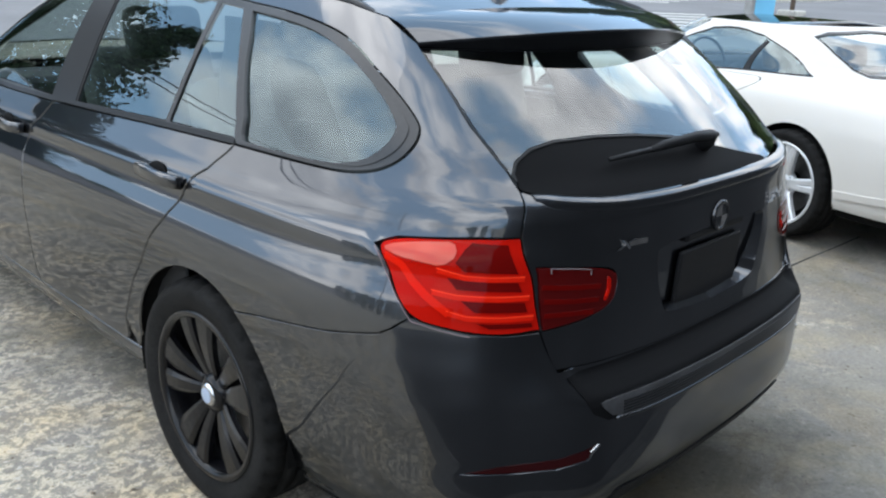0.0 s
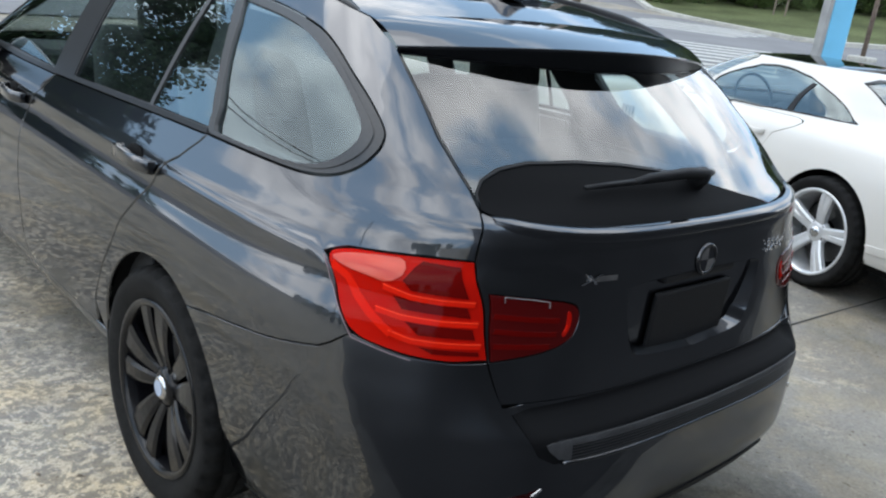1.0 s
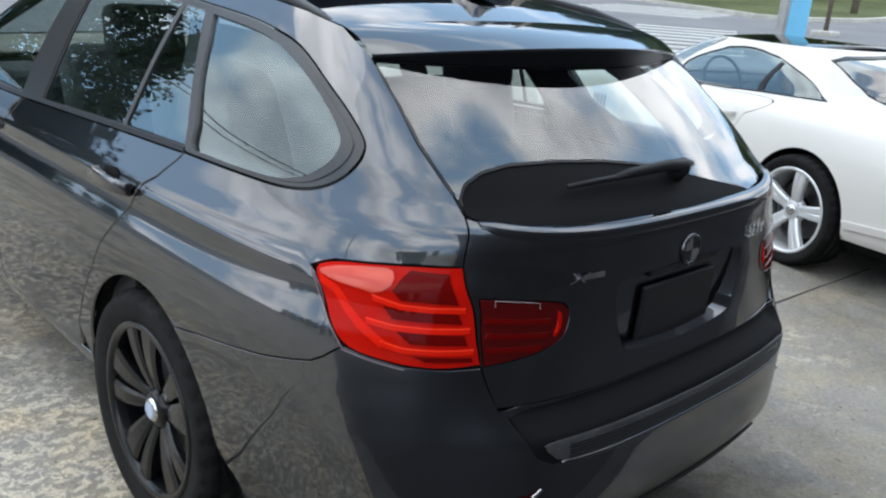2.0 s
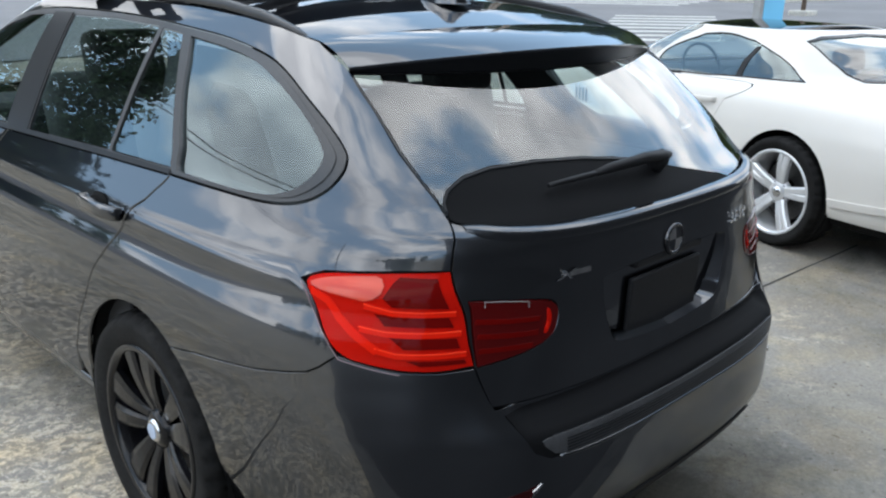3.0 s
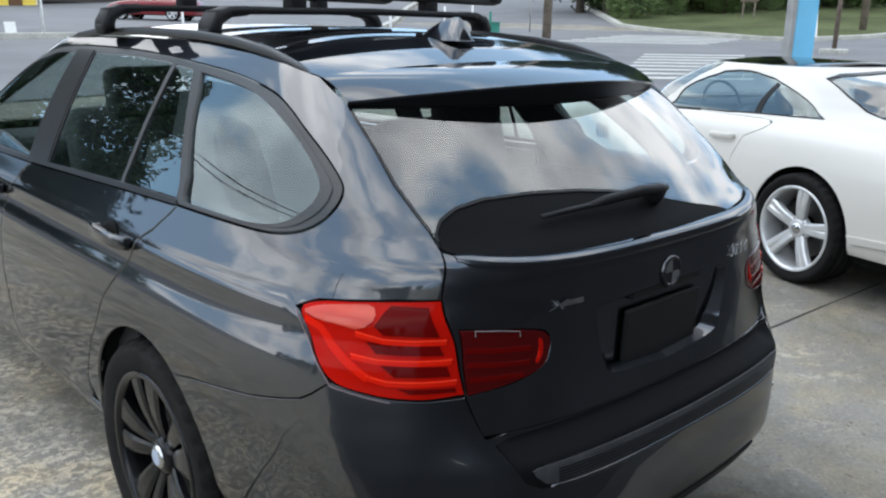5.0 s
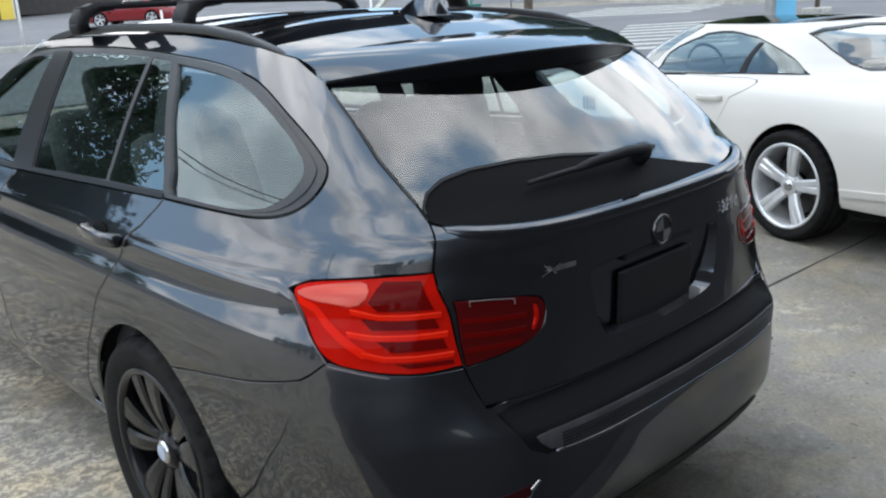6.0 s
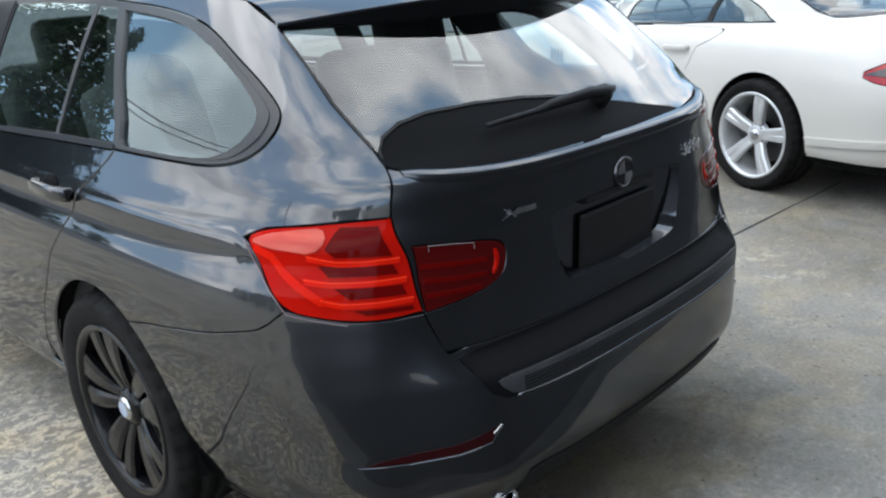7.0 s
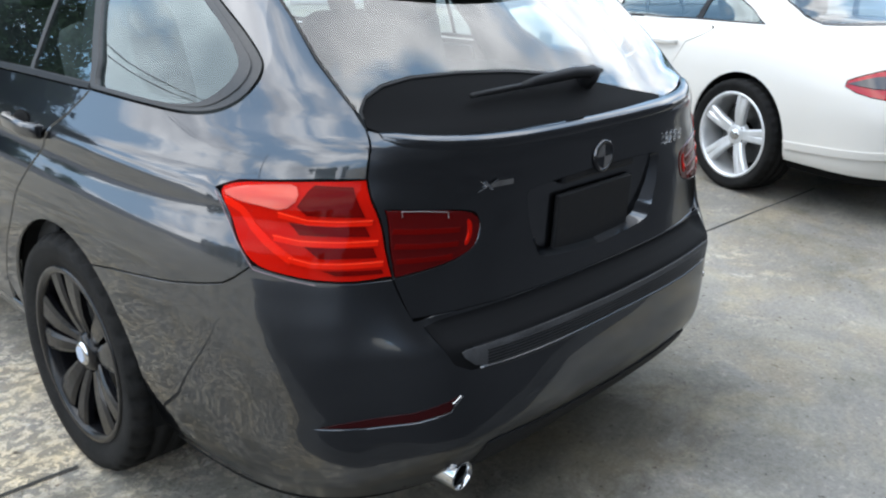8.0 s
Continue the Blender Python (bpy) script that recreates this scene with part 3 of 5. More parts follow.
skin(GREY, "rear_bumper", bumper, PAINT, car, sides=("both",), holes=[fog], gap=0.0012, bulge=bumper_out, cell=0.02)
tail_outer = rounded(side([(-.600, .910), (-.64, .929)]) + rear([(.76, .937), (.71, .943), (.640, .945), (.634, .88), (.628, .82), (.622, .752), (.69, .745), (.75, .750), (.785, .758)]) + side([(-.713, .772), (-.665, .828)]), 2, keep=(4, 7))
tail_inner = rounded(rear([(.620, .885), (.58, .882), (.445, .866), (.418, .85), (.416, .82), (.43, .785), (.49, .762), (.616, .748)]), 2, keep=(0, 7))
plate_hole = rounded(rear([(.262, .886), (.282, .868), (.245, .735), (.215, .712), (0, .700), (0, .892)]), 2, keep=(4, 5))
gate_low = rear(gate[5:] + [(.3, .648), (0, .647), (0, 1.009), (.30, 1.012), (.44, 1.015), (.56, 1.022)])
skin(GREY, "tailgate", gate_low, PAINT, car, sides=("both",), holes=[tail_inner, plate_hole])
BANDBLACK = material("dull_black_band", (0.007, 0.007, 0.0075), 0.7, 0, 0, 0.07)
# rear window, its black lower band and edge
frit_up = [(.604, 1.050), (.600, 1.066), (.578, 1.086), (.53, 1.105), (.455, 1.117), (.33, 1.120), (.20, 1.115), (.10, 1.105), (0, 1.092)]
frit_right = [(0, 1.092), (.10, 1.070), (.21, 1.046)]
clear = rear([(.593, 1.300), (.605, 1.235), (.615, 1.155), (.611, 1.10), (.606, 1.060)] + frit_up + [(0, 1.292)])
clear_r = rear([(.593, 1.300), (.605, 1.235), (.615, 1.155), (.611, 1.10), (.606, 1.072), (.604, 1.036), (.56, 1.024), (.44, 1.017), (.345, 1.0145), (.31, 1.026)] + frit_right[::-1] + [(0, 1.292)])
skin(PANE, "rear_window", clear, REARGLASS, car, "tinted rear window with sky reflected in it", sides=("left",), gap=0.0, flange=0.0, off=-0.001)
skin(PANE, "rear_window", clear_r, REARGLASS, car, "tinted rear window with sky reflected in it", sides=("right",), gap=0.0, flange=0.0, off=-0.001)
skin(PANE, "window_band", rounded(rear([(.611, 1.036), (.56, 1.022), (.44, 1.015), (.30, 1.012), (0, 1.009)] + frit_up[::-1]), 2, keep=(4, 5)), BANDBLACK, car, "dull black band along the foot of the rear window", sides=("left",), gap=0.0015, flange=0.006, off=0.0)
skin(PANE, "window_band", rear([(0, 1.009), (.20, 1.010), (.34, 1.013), (.31, 1.026), (.21, 1.046), (.10, 1.070), (0, 1.092)]), BANDBLACK, car, "dull black band along the foot of the rear window", sides=("right",), gap=0.0015, flange=0.006, off=0.0)
skin(PANE, "band_rim", strip(rear([(.606, 1.052), (.601, 1.066), (.579, 1.087), (.53, 1.106), (.455, 1.118), (.33, 1.121), (.20, 1.116), (.10, 1.106), (.001, 1.093)]), 0.005), BLACKTRIM, car, "thin raised rim of the band", sides=("left",), gap=0.0, flange=0.004, off=0.003)
skin(PANE, "window_edge", rear([(.600, 1.306), (.612, 1.235), (.622, 1.155), (.618, 1.10), (.612, 1.07), (.605, 1.072), (.611, 1.10), (.615, 1.155), (.605, 1.235), (.593, 1.300), (0, 1.292), (0, 1.297)]), GLOSSBLACK, car, "black window edge", sides=("both",), gap=0.001, flange=0.006, off=-0.0005)
lip_line = []
for x in np.linspace(-.598, .598, 41):
    s, z = rear([(abs(x), 1.0035 + .020 * (abs(x) / .6) ** 5)])[0]
    p, n = GREY.at(s, z), GREY.normal(s, z)
    lip_line.append((x, p[1] + .004, p[2] + .001))
lip_rows = [[(x, y + dy * k, z + dz * k) for dy, dz in ((.016, .0115), (.004, .0105), (-.006, .007), (-.0125, .0005), (-.015, -.008), (-.013, -.016))] for (x, y, z), k in zip(lip_line, [.6] + [1] * 39 + [.6])]
grid_mesh("gate_lip", lip_rows[::-1], PAINT, car, "glossy lip along the top of the tailgate")

# side windows
q_glass = rounded(side([(.098, 1.346), (-.11, 1.331), (-.235, 1.309), (-.358, 1.264), (-.46, 1.209), (-.538, 1.151), (-.548, 1.122), (-.524, 1.083), (-.482, 1.057), (-.41, 1.045), (-.30, 1.0425), (-.078, 1.0425), (-.034, 1.12), (.01, 1.195), (.054, 1.27)]), 2, keep=(0, 11))
s_glass = side(dense([(.260, 1.356), (.148, 1.349), (-.040, 1.047), (.279, 1.040)], 0.03))
r_glass = side(dense([(.868, 1.364), (.59, 1.368), (.288, 1.360), (.303, 1.040), (.862, 1.020)], 0.03))
f_glass = side([(1.01, 1.362), (1.20, 1.350), (1.40, 1.305), (1.60, 1.222), (1.93, 1.02), (1.05, 1.015)])
skin(QPANE, "quarter_window", q_glass, SIDEGLASS, car, "", gap=-0.006, flange=0, off=-0.004)
skin(GREY, "rear_door_window", r_glass, SIDEGLASS, car, "", gap=0, flange=0, off=-0.004)
skin(GREY, "small_door_window", s_glass, SIDEGLASS, car, "", gap=0, flange=0, off=-0.004)
skin(GREY, "front_door_window", f_glass, SIDEGLASS, car, "", gap=0, flange=0, off=-0.004)
trim_ring = side(trim_low[:5] + trim_curve)
skin(GREY, "window_surround", trim_ring, FRAMETRIM, car, "satin black window surround", holes=[q_glass, s_glass, r_glass, f_glass], gap=0.003, flange=0.003, off=0.001)
skin(GREY, "quarter_window_frame", rounded(side([(.125, 1.362), (.105, 1.363), (-.08, 1.345), (-.24, 1.322), (-.378, 1.269), (-.47, 1.214), (-.564, 1.152), (-.577, 1.12), (-.553, 1.079), (-.505, 1.051), (-.42, 1.043), (-.30, 1.038), (-.085, 1.036), (-.055, 1.037), (-.01, 1.118), (.035, 1.20), (.08, 1.281)]), 2, keep=(0, 13)), FRAMETRIM, car, "rubber frame of the quarter window", holes=[q_glass], gap=0.0, flange=0.022, off=0.004)
skin(GREY, "pillar_cover", side([(1.005, 1.372), (.875, 1.374), (.865, 1.012), (1.045, 1.004)]), BLACKTRIM, car, "satin black pillar cover", off=0.005)
skin(GREY, "belt_strip", side([(1.93, 1.012), (1.36, 1.006), (1.03, 1.010), (.39, 1.032), (-.05, 1.042), (-.05, 1.030), (.39, 1.018), (1.03, .997), (1.36, .993), (1.95, 1.0)]), BLACKTRIM, car, off=0.006, gap=0)

# windscreen
wp = side([(2.12, 1.0), (1.88, 1.14), (1.66, 1.255), (1.42, 1.355), (1.18, 1.408)])
skin(GREY, "windscreen", wp + [(GREY.end, 1.408), (GREY.end, 1.0)], REARGLASS, car, sides=("both",), gap=0.0, flange=0.0)

# dark inner shell under the panel gaps
inner_low = [(0.0, .20), (0.0, 1.01)] + rear([(.18, 1.012), (.36, 1.02), (.52, 1.026), (.60, 1.03), (.645, 1.0), (.66, .95)]) + side([(-.62, .97), (-.60, 1.05), (-.45, 1.036), (-.05, 1.032), (.39, 1.018), (1.03, .998), (1.95, .98), (2.0, .90), (2.0, .22), (.42, .22)] + arc(0, .335, .375, 10, 205, 30))
skin(GREY, "inner_shell", inner_low, DARK, car, sides=("both",), holes=[plate_hole], off=-0.013, gap=0.0, flange=0.0, cell=0.05)


def loop_roof():
    """The roof: across from one side's top line to the other's, crowned; at the rear it runs out into the spoiler's lip."""
    left = [np.array(GREY.at(*p)) for p in dense(side(top_line[::-1]), 0.04, closed=False)]
    xs = np.linspace(-1, 1, 33)
    rows = []
    for p in left:
        crown = 0.044 * min(1.0, 0.55 + (p[1] + 0.37) * 1.2)
        rows.append([(-p[0] * x, p[1] + 0.10 * max(0, (p[1] - 0.8)) * (1 - x * x) * 3 - 0.035 * max(0, (0.0 - p[1])) / 0.37 * (1 - x * x), p[2] + crown * (1 - abs(x) ** 2.2)) for x in xs])
    return rows


roof_rows = loop_roof()
grid_mesh("roof", roof_rows, PAINT, car)
# headlining a hand below it
grid_mesh("headlining", [[(x * 0.97, y, z - 0.035) for x, y, z in r][::-1] for r in roof_rows], GREYCLOTH, car)


def lip(x):
    q = 1 - min(abs(x) / 0.60, 1) ** 2
    return (x, -0.478 - 0.165 * q, 1.314 + 0.034 * q)


xs = np.linspace(-1, 1, 33)
edge = [Vector(p) for p in roof_rows[0]]
tip = [Vector(lip(0.602 * x)) for x in xs]
under = []
for x in xs:
    s, z = rear([(0.585 * abs(x), 1.300 - 0.012 * (1 - abs(x)) ** 0.5)])[0]
    p = PANE.at(s, z)
    under.append(Vector((p[0] * (1 if x < 0 else -1) if abs(x) > 1e-6 else 0.0, p[1] + 0.012, p[2])))
top_rows = []
for k in range(7):
    f = k / 6
    top_rows.append([tuple(e.lerp(t, f) + Vector((0, 0, 0.008 * math.sin(f * math.pi)))) for e, t in zip(edge, tip)])
grid_mesh("spoiler_top", top_rows[::-1], PAINT, car)
nose = [[tuple(t) for t in tip], [tuple(t + Vector((0, -0.003, -0.004))) for t in tip], [tuple(t + Vector((0, 0.0, -0.008))) for t in tip]]
grid_mesh("spoiler_lip", nose[::-1], PAINT, car)
belly = [[tuple(t + Vector((0, 0.0, -0.008))) for t in tip]]
for k in range(1, 5):
    f = k / 4
    belly.append([tuple((t + Vector((0, 0, -0.008))).lerp(u, f)) for t, u in zip(tip, under)])
grid_mesh("spoiler_underside", belly[::-1], BLACKTRIM, car, "satin black underside of the spoiler")
part("high_brake_light", box((0.16, 0.02, 0.010), (0, -0.60, 1.312)), PLASTIC, car, "slim dark red brake light")

# roof rails
for sgn in (-1, 1):
    line = []
    for x, y, z in ((.612, 1.20, 1.386), (.606, 1.09, 1.409), (.600, .94, 1.425), (.596, .58, 1.436), (.595, .24, 1.434), (.597, .02, 1.423), (.600, -.15, 1.404), (.603, -.29, 1.374), (.602, -.372, 1.346)):
        line.append((sgn * x, y, z + .006))
    part("roof_rail", bar(line, 0.022, 0.024, taper=(.3, .8, 1, 1, 1, 1, 1, .7, .3)), FRAMETRIM, car, "black roof rail", True)

# tail lights
LENS = material("red_lens", (0.46, 0.007, 0.003), 0.03, 0, 0.0, 0.07)
LENS_MID = material("red_lens_field", (0.12, 0.0025, 0.002), 0.03, 0, 0.0, 0.07)
LENS_DARK = material("deep_red_lens", (0.075, 0.003, 0.003), 0.04, 0, 0.0, 0.2)
LENS_LIGHT = material("bright_red_lens", (0.70, 0.013, 0.004), 0.03, 0, 0.0, 0.07)
LENS_HOT = material("orange_red_lens", (0.95, 0.055, 0.018), 0.03, 0, 0.0, 0.07)
# pale red for the sky's reflection painted on the lens
LENS_SKY = material("painted_sky_reflection", (0.62, 0.075, 0.045), 0.05, 0, 0.0, 0.4)
# pale colour for the painted glint round the lamp
EDGE_GLINT = material("painted_edge_glint", (0.22, 0.17, 0.18), 0.25, 0.3, 0.0, 0.5)
LENS_LINE = material("lens_seam", (0.30, 0.26, 0.26), 0.2, 0, 0.0, 0.5)


def tail_strip(poly, mat, name, off, parent):
    skin(GREY, name, poly, mat, parent, off=off, gap=0.0008, flange=0.004, cell=0.02, sides=("left",))
    skin(GREY, name, poly, mat, parent, off=off, gap=0.0008, flange=0.004, cell=0.02, sides=("right",))


lamp = skin(GREY, "tail_light", tail_outer, LENS, car, "red tail light with bright bars behind a glossy lens", gap=0.003, flange=0.02, off=0.002, cell=0.02)[0]
# sky reflection on the lens, laid on as a paler patch
tail_strip(rounded(side([(-.618, .906), (-.645, .918)]) + rear([(.763, .930), (.738, .934), (.744, .908), (.770, .882), (.790, .888)]) + side([(-.66, .893)]), 1), LENS_SKY, "indicator_window", 0.0048, lamp)
tail_strip(strip(side([(-.631, .893), (-.670, .878), (-.698, .848)]) + rear([(.800, .823), (.777, .789)]), 0.017), LENS_LIGHT, "contour_bar", 0.0056, lamp)
for bar_line in ([(.776, .876), (.742, .864), (.70, .862), (.644, .863)], [(.790, .831), (.759, .824), (.70, .822), (.640, .823)], [(.780, .792), (.752, .782), (.70, .780), (.636, .781)]):
    tail_strip(strip(rear(bar_line), 0.013), LENS_LIGHT, "light_bar", 0.0048, lamp)
    tail_strip(strip(rear([(x, z + .004) for x, z in bar_line]), 0.0035), LENS_HOT, "light_line", 0.0056, lamp)
tail_strip(rear([(.716, .934), (.662, .932), (.655, .873), (.742, .876), (.752, .893)]), LENS_MID, "dark_field", 0.0042, lamp)
tail_strip(rear([(.766, .862), (.657, .856), (.652, .835), (.758, .838)]), LENS_MID, "dark_field", 0.0042, lamp)
tail_strip(rear([(.757, .818), (.650, .814), (.646, .793), (.740, .794)]), LENS_MID, "dark_field", 0.0042, lamp)
tail_strip(rear([(.74, .772), (.640, .770), (.638, .760), (.72, .760)]), LENS_MID, "dark_field", 0.0042, lamp)
# glint of the body's edge catching sky, painted as a thin pale strip
tail_strip(strip(side([(-.602, .906), (-.632, .866), (-.668, .822), (-.716, .766)]) + rear([(.787, .752), (.752, .743)]), 0.0032), EDGE_GLINT, "lamp_edge", 0.004, lamp)
gate_lamp = skin(GREY, "gate_light", tail_inner, LENS_DARK, car, "dark red light in the tailgate", gap=0.002, flange=0.02, off=0.002, cell=0.02)[0]
for bar_line in ([(.612, .842), (.54, .834), (.468, .828)], [(.612, .812), (.54, .804), (.474, .799)], [(.612, .781), (.54, .777), (.490, .774)]):
    tail_strip(strip(rear(bar_line), 0.012), LENS_MID, "light_bar", 0.004, gate_lamp)
tail_strip(strip(rear([(.590, .869), (.590, .881), (.54, .876), (.494, .869), (.494, .856)]), 0.0022), LENS_LINE, "lens_seam", 0.004, gate_lamp)
tail_strip(rounded(rear([(.450, .850), (.438, .842), (.438, .815), (.452, .792), (.462, .794), (.450, .820)]), 1), LENS, "light_guide", 0.004, gate_lamp)
tail_strip(rear([(.446, .818), (.452, .802), (.457, .803), (.451, .819)]), LENS_LIGHT, "hot_spot", 0.006, gate_lamp)
skin(GREY, "bumper_reflector", fog, material("maroon_reflector", (0.030, 0.0035, 0.004), 0.12, 0, 0.0, 0.25), car, "dark red bumper reflector", gap=0.002, flange=0.01, off=-0.002, cell=0.02, bulge=bumper_out)
skin(GREY, "reflector_tip", rear([(.527, .470), (.534, .474), (.517, .489), (.512, .487)]), CHROME, car, "bright tip", gap=0.0, flange=0.004, off=0.003, bulge=bumper_out)

# number plate recess, dark and empty
ph = dense(plate_hole, 0.02)
v, f = [], []
for s, z in shrunk(ph, -0.002):
    p, n = GREY.at(s, z), GREY.normal(s, z)
    q = GREY.at(max(s - 0.030, 0.0) if s > 1e-4 else 0.0, z + (0.008 if z < 0.75 else -0.008))
    v += [p, q + np.array([0, 0.030, 0.0])]
k = len(ph)
for i in range(k):
    j = (i + 1) % k
    if ph[i][0] < 1e-4 and ph[j][0] < 1e-4:
        continue
    f.append((2 * i, 2 * j, 2 * j + 1, 2 * i + 1))
vm = [np.array([-p[0], p[1], p[2]]) for p in v]
link_mesh("plate_recess", v + vm, f + [tuple(q + len(v) for q in t[::-1]) for t in f], PAINT, car)
part("plate_back", box((0.56, 0.006, 0.22), (0, -0.946, 0.800), (1.5, 0, 0)), PAINT, car)
part("plate_holder", box((0.315, 0.014, 0.158), (0, -0.957, 0.768), (1.5, 0, 0), 0.006), PLASTIC, car, "empty black plate holder")
part("gate_handle", box((0.30, 0.03, 0.028), (0, -0.955, 0.884), (0, 0, 0), 0.008), PLASTIC, car)

# bumper step pad with ribs
PADGREY = material("grey_pad_plastic", (0.050, 0.050, 0.052), 0.45, 0, 0, 0.4, grain=0.2, grain_scale=120, stain=0.2, stain_scale=9)
step = rounded(rear([(.520, .582), (.475, .541), (.30, .538), (0, .534), (0, .584), (.20, .587), (.38, .589), (.50, .589)]), 1, keep=(3, 4))
pad = skin(GREY, "step_pad", step, PADGREY, car, "dark ribbed loading edge", sides=("both",), gap=0.0, flange=0.006, off=0.0055, cell=0.02, bulge=bumper_out)[0]
for k in range(5):
    z = .545 + k * .0068
    skin(GREY, "rib", rear([(.455, z + .003), (.25, z), (0, z - .004), (0, z - .001), (.25, z + .003), (.455, z + .006)]), BLACKTRIM, pad, "", sides=("both",), gap=0.0, flange=0.003, off=0.0075, cell=0.03, bulge=bumper_out)
edge_line = []
for x in np.linspace(-.485, .485, 39):
    s_, z_ = rear([(abs(x), .535 + .006 * (abs(x) / .485) ** 6)])[0]
    q_ = GREY.at(s_, z_) + GREY.normal(s_, z_) * (0.005 + float(bumper_out(s_, z_)))
    edge_line.append((x, q_[1], q_[2]))
part("pad_edge", tube(edge_line, 0.0045, 10), PAINT, pad, "glossy rounded edge below the ribs", True)
# shade under the tailgate, painted as a dull black strip over the ledge
skin(GREY, "bumper_gap", rear([(.572, .641), (.558, .612), (.530, .560), (.495, .541), (.470, .541), (.49, .591), (.38, .591), (.20, .589), (0, .586), (0, .6465), (.3, .6475), (.5, .645)]), BANDBLACK, car, "black strip painted for the shade above the loading edge", sides=("both",), gap=0.0, flange=0.003, off=0.0025, cell=0.02, bulge=bumper_out)
# black plastic valance, drawn taller to carry the shade under the bumper
skin(GREY, "bumper_lower", rear([(.43, .340), (.40, .345), (.25, .335), (0, .325), (0, .215), (.30, .22), (.43, .225)]), PLASTIC, car, "black plastic lower bumper, extended for the shade below it", sides=("both",), gap=0.0, flange=0.006, off=0.004, bulge=bumper_out)


# badges
DARKCHROME = material("smoked_chrome", (0.10, 0.10, 0.105), 0.2, 1.0)
em = tagged(new("rear_emblem"), "round dark emblem with a chrome ring")
em.parent = car
p, n = GREY.at(0.0, .917), GREY.normal(0.001, .917)
em.matrix_basis = Matrix.Translation(p) @ Vector(n).to_track_quat("Z", "Y").to_matrix().to_4x4()
part("emblem_ring", lathe([(0.001, 0.030), (0.006, 0.0305), (0.007, 0.035), (0.006, 0.0385), (0.0, 0.040)], 40, "Z"), DARKCHROME, em, "", True)
for k in range(4):
    bm = bmesh.new()
    c = bm.verts.new((0, 0, 0.006))
    ring = [bm.verts.new((0.0300 * math.cos(radians(90 * k + 9 * i)), 0.0300 * math.sin(radians(90 * k + 9 * i)), 0.0045)) for i in range(11)]
    for a, b in zip(ring, ring[1:]):
        bm.faces.new((c, a, b))
    part("emblem_quarter", bm, STEEL if k % 2 else material("emblem_dark", (0.008, 0.009, 0.011), 0.2), em)


def on_rear(x, z):
    s, _ = rear([(abs(x), z)])[0]
    s = s if x < 0 else -s
    sh = PANE if z > 1.03 else GREY
    return Vector(sh.at(s, z)), Vector(sh.normal(s, z))


def letters(name, text, x, z, size, mat, parent, label, shear=0.0):
    cu = bpy.data.curves.new(name, "FONT")
    cu.body, cu.size, cu.extrude, cu.align_x, cu.align_y, cu.shear, cu.space_character = text, size, 0.0015, "CENTER", "CENTER", shear, 1.4
    ob = new(name, cu)
    me = bpy.data.meshes.new_from_object(ob.evaluated_get(bpy.context.evaluated_depsgraph_get()))
    bpy.data.objects.remove(ob)
    me.materials.append(mat)
    p, n = on_rear(x, z)
    n = Vector((n.x, n.y, 0)).normalized()
    xa = Vector((0, 0, 1)).cross(n).normalized()
    ob = new(name, me)
    ob.matrix_basis = Matrix.Translation(p + n * 0.003) @ Matrix((xa, Vector((0, 0, 1)), n)).transposed().to_4x4()
    ob.parent = parent
    ob["label"] = label
    return ob


letters("model_badge", "328d", .350, .911, 0.043, CHROME, car, "chrome model badge reading 328d")
xb = letters("drive_badge_x", "X", -.402, .910, 0.034, CHROME, car, "chrome drive badge", 0.35)
xb.matrix_basis = xb.matrix_basis @ Matrix.Diagonal((1.9, .92, 1, 1))
p, n = on_rear(-.355, .911)
part("drive_badge_bar", box((0.062, 0.003, 0.011), tuple(p + n * 0.002), (0, 0, -math.degrees(math.atan2(n.x, -n.y)) * -1)), STEEL, car, "small dull letters as a plain bar")

# rear wiper
piv, pn = on_rear(0.03, 1.078)
wip = tagged(new("rear_wiper"), "black rear wiper resting across the window")
wip.parent = car
tipp, tn = on_rear(-.36, 1.068)
a, b = piv + pn * 0.035, tipp + tn * 0.022
part("wiper_cap", tube([piv - pn * 0.01, piv + pn * 0.03, piv + pn * 0.045], 0.024, 14, (1, 0.95, 0.6)), PLASTIC, wip, "", True)
side_v = (b - a).normalized()
part("wiper_arm", tube([a - side_v * 0.03, a, a.lerp(b, .2) + pn * .012, a.lerp(b, .5) + pn * .008, a.lerp(b, .62)], 0.0150, 10, (.5, 1, .95, .8, .5)), PLASTIC, wip, "", True)
part("wiper_blade", tube([a.lerp(b, .42) + pn * 0.0, a.lerp(b, .6), a.lerp(b, .8), b], 0.0070, 8, (.6, 1, 1, .8)), PLASTIC, wip, "", True)

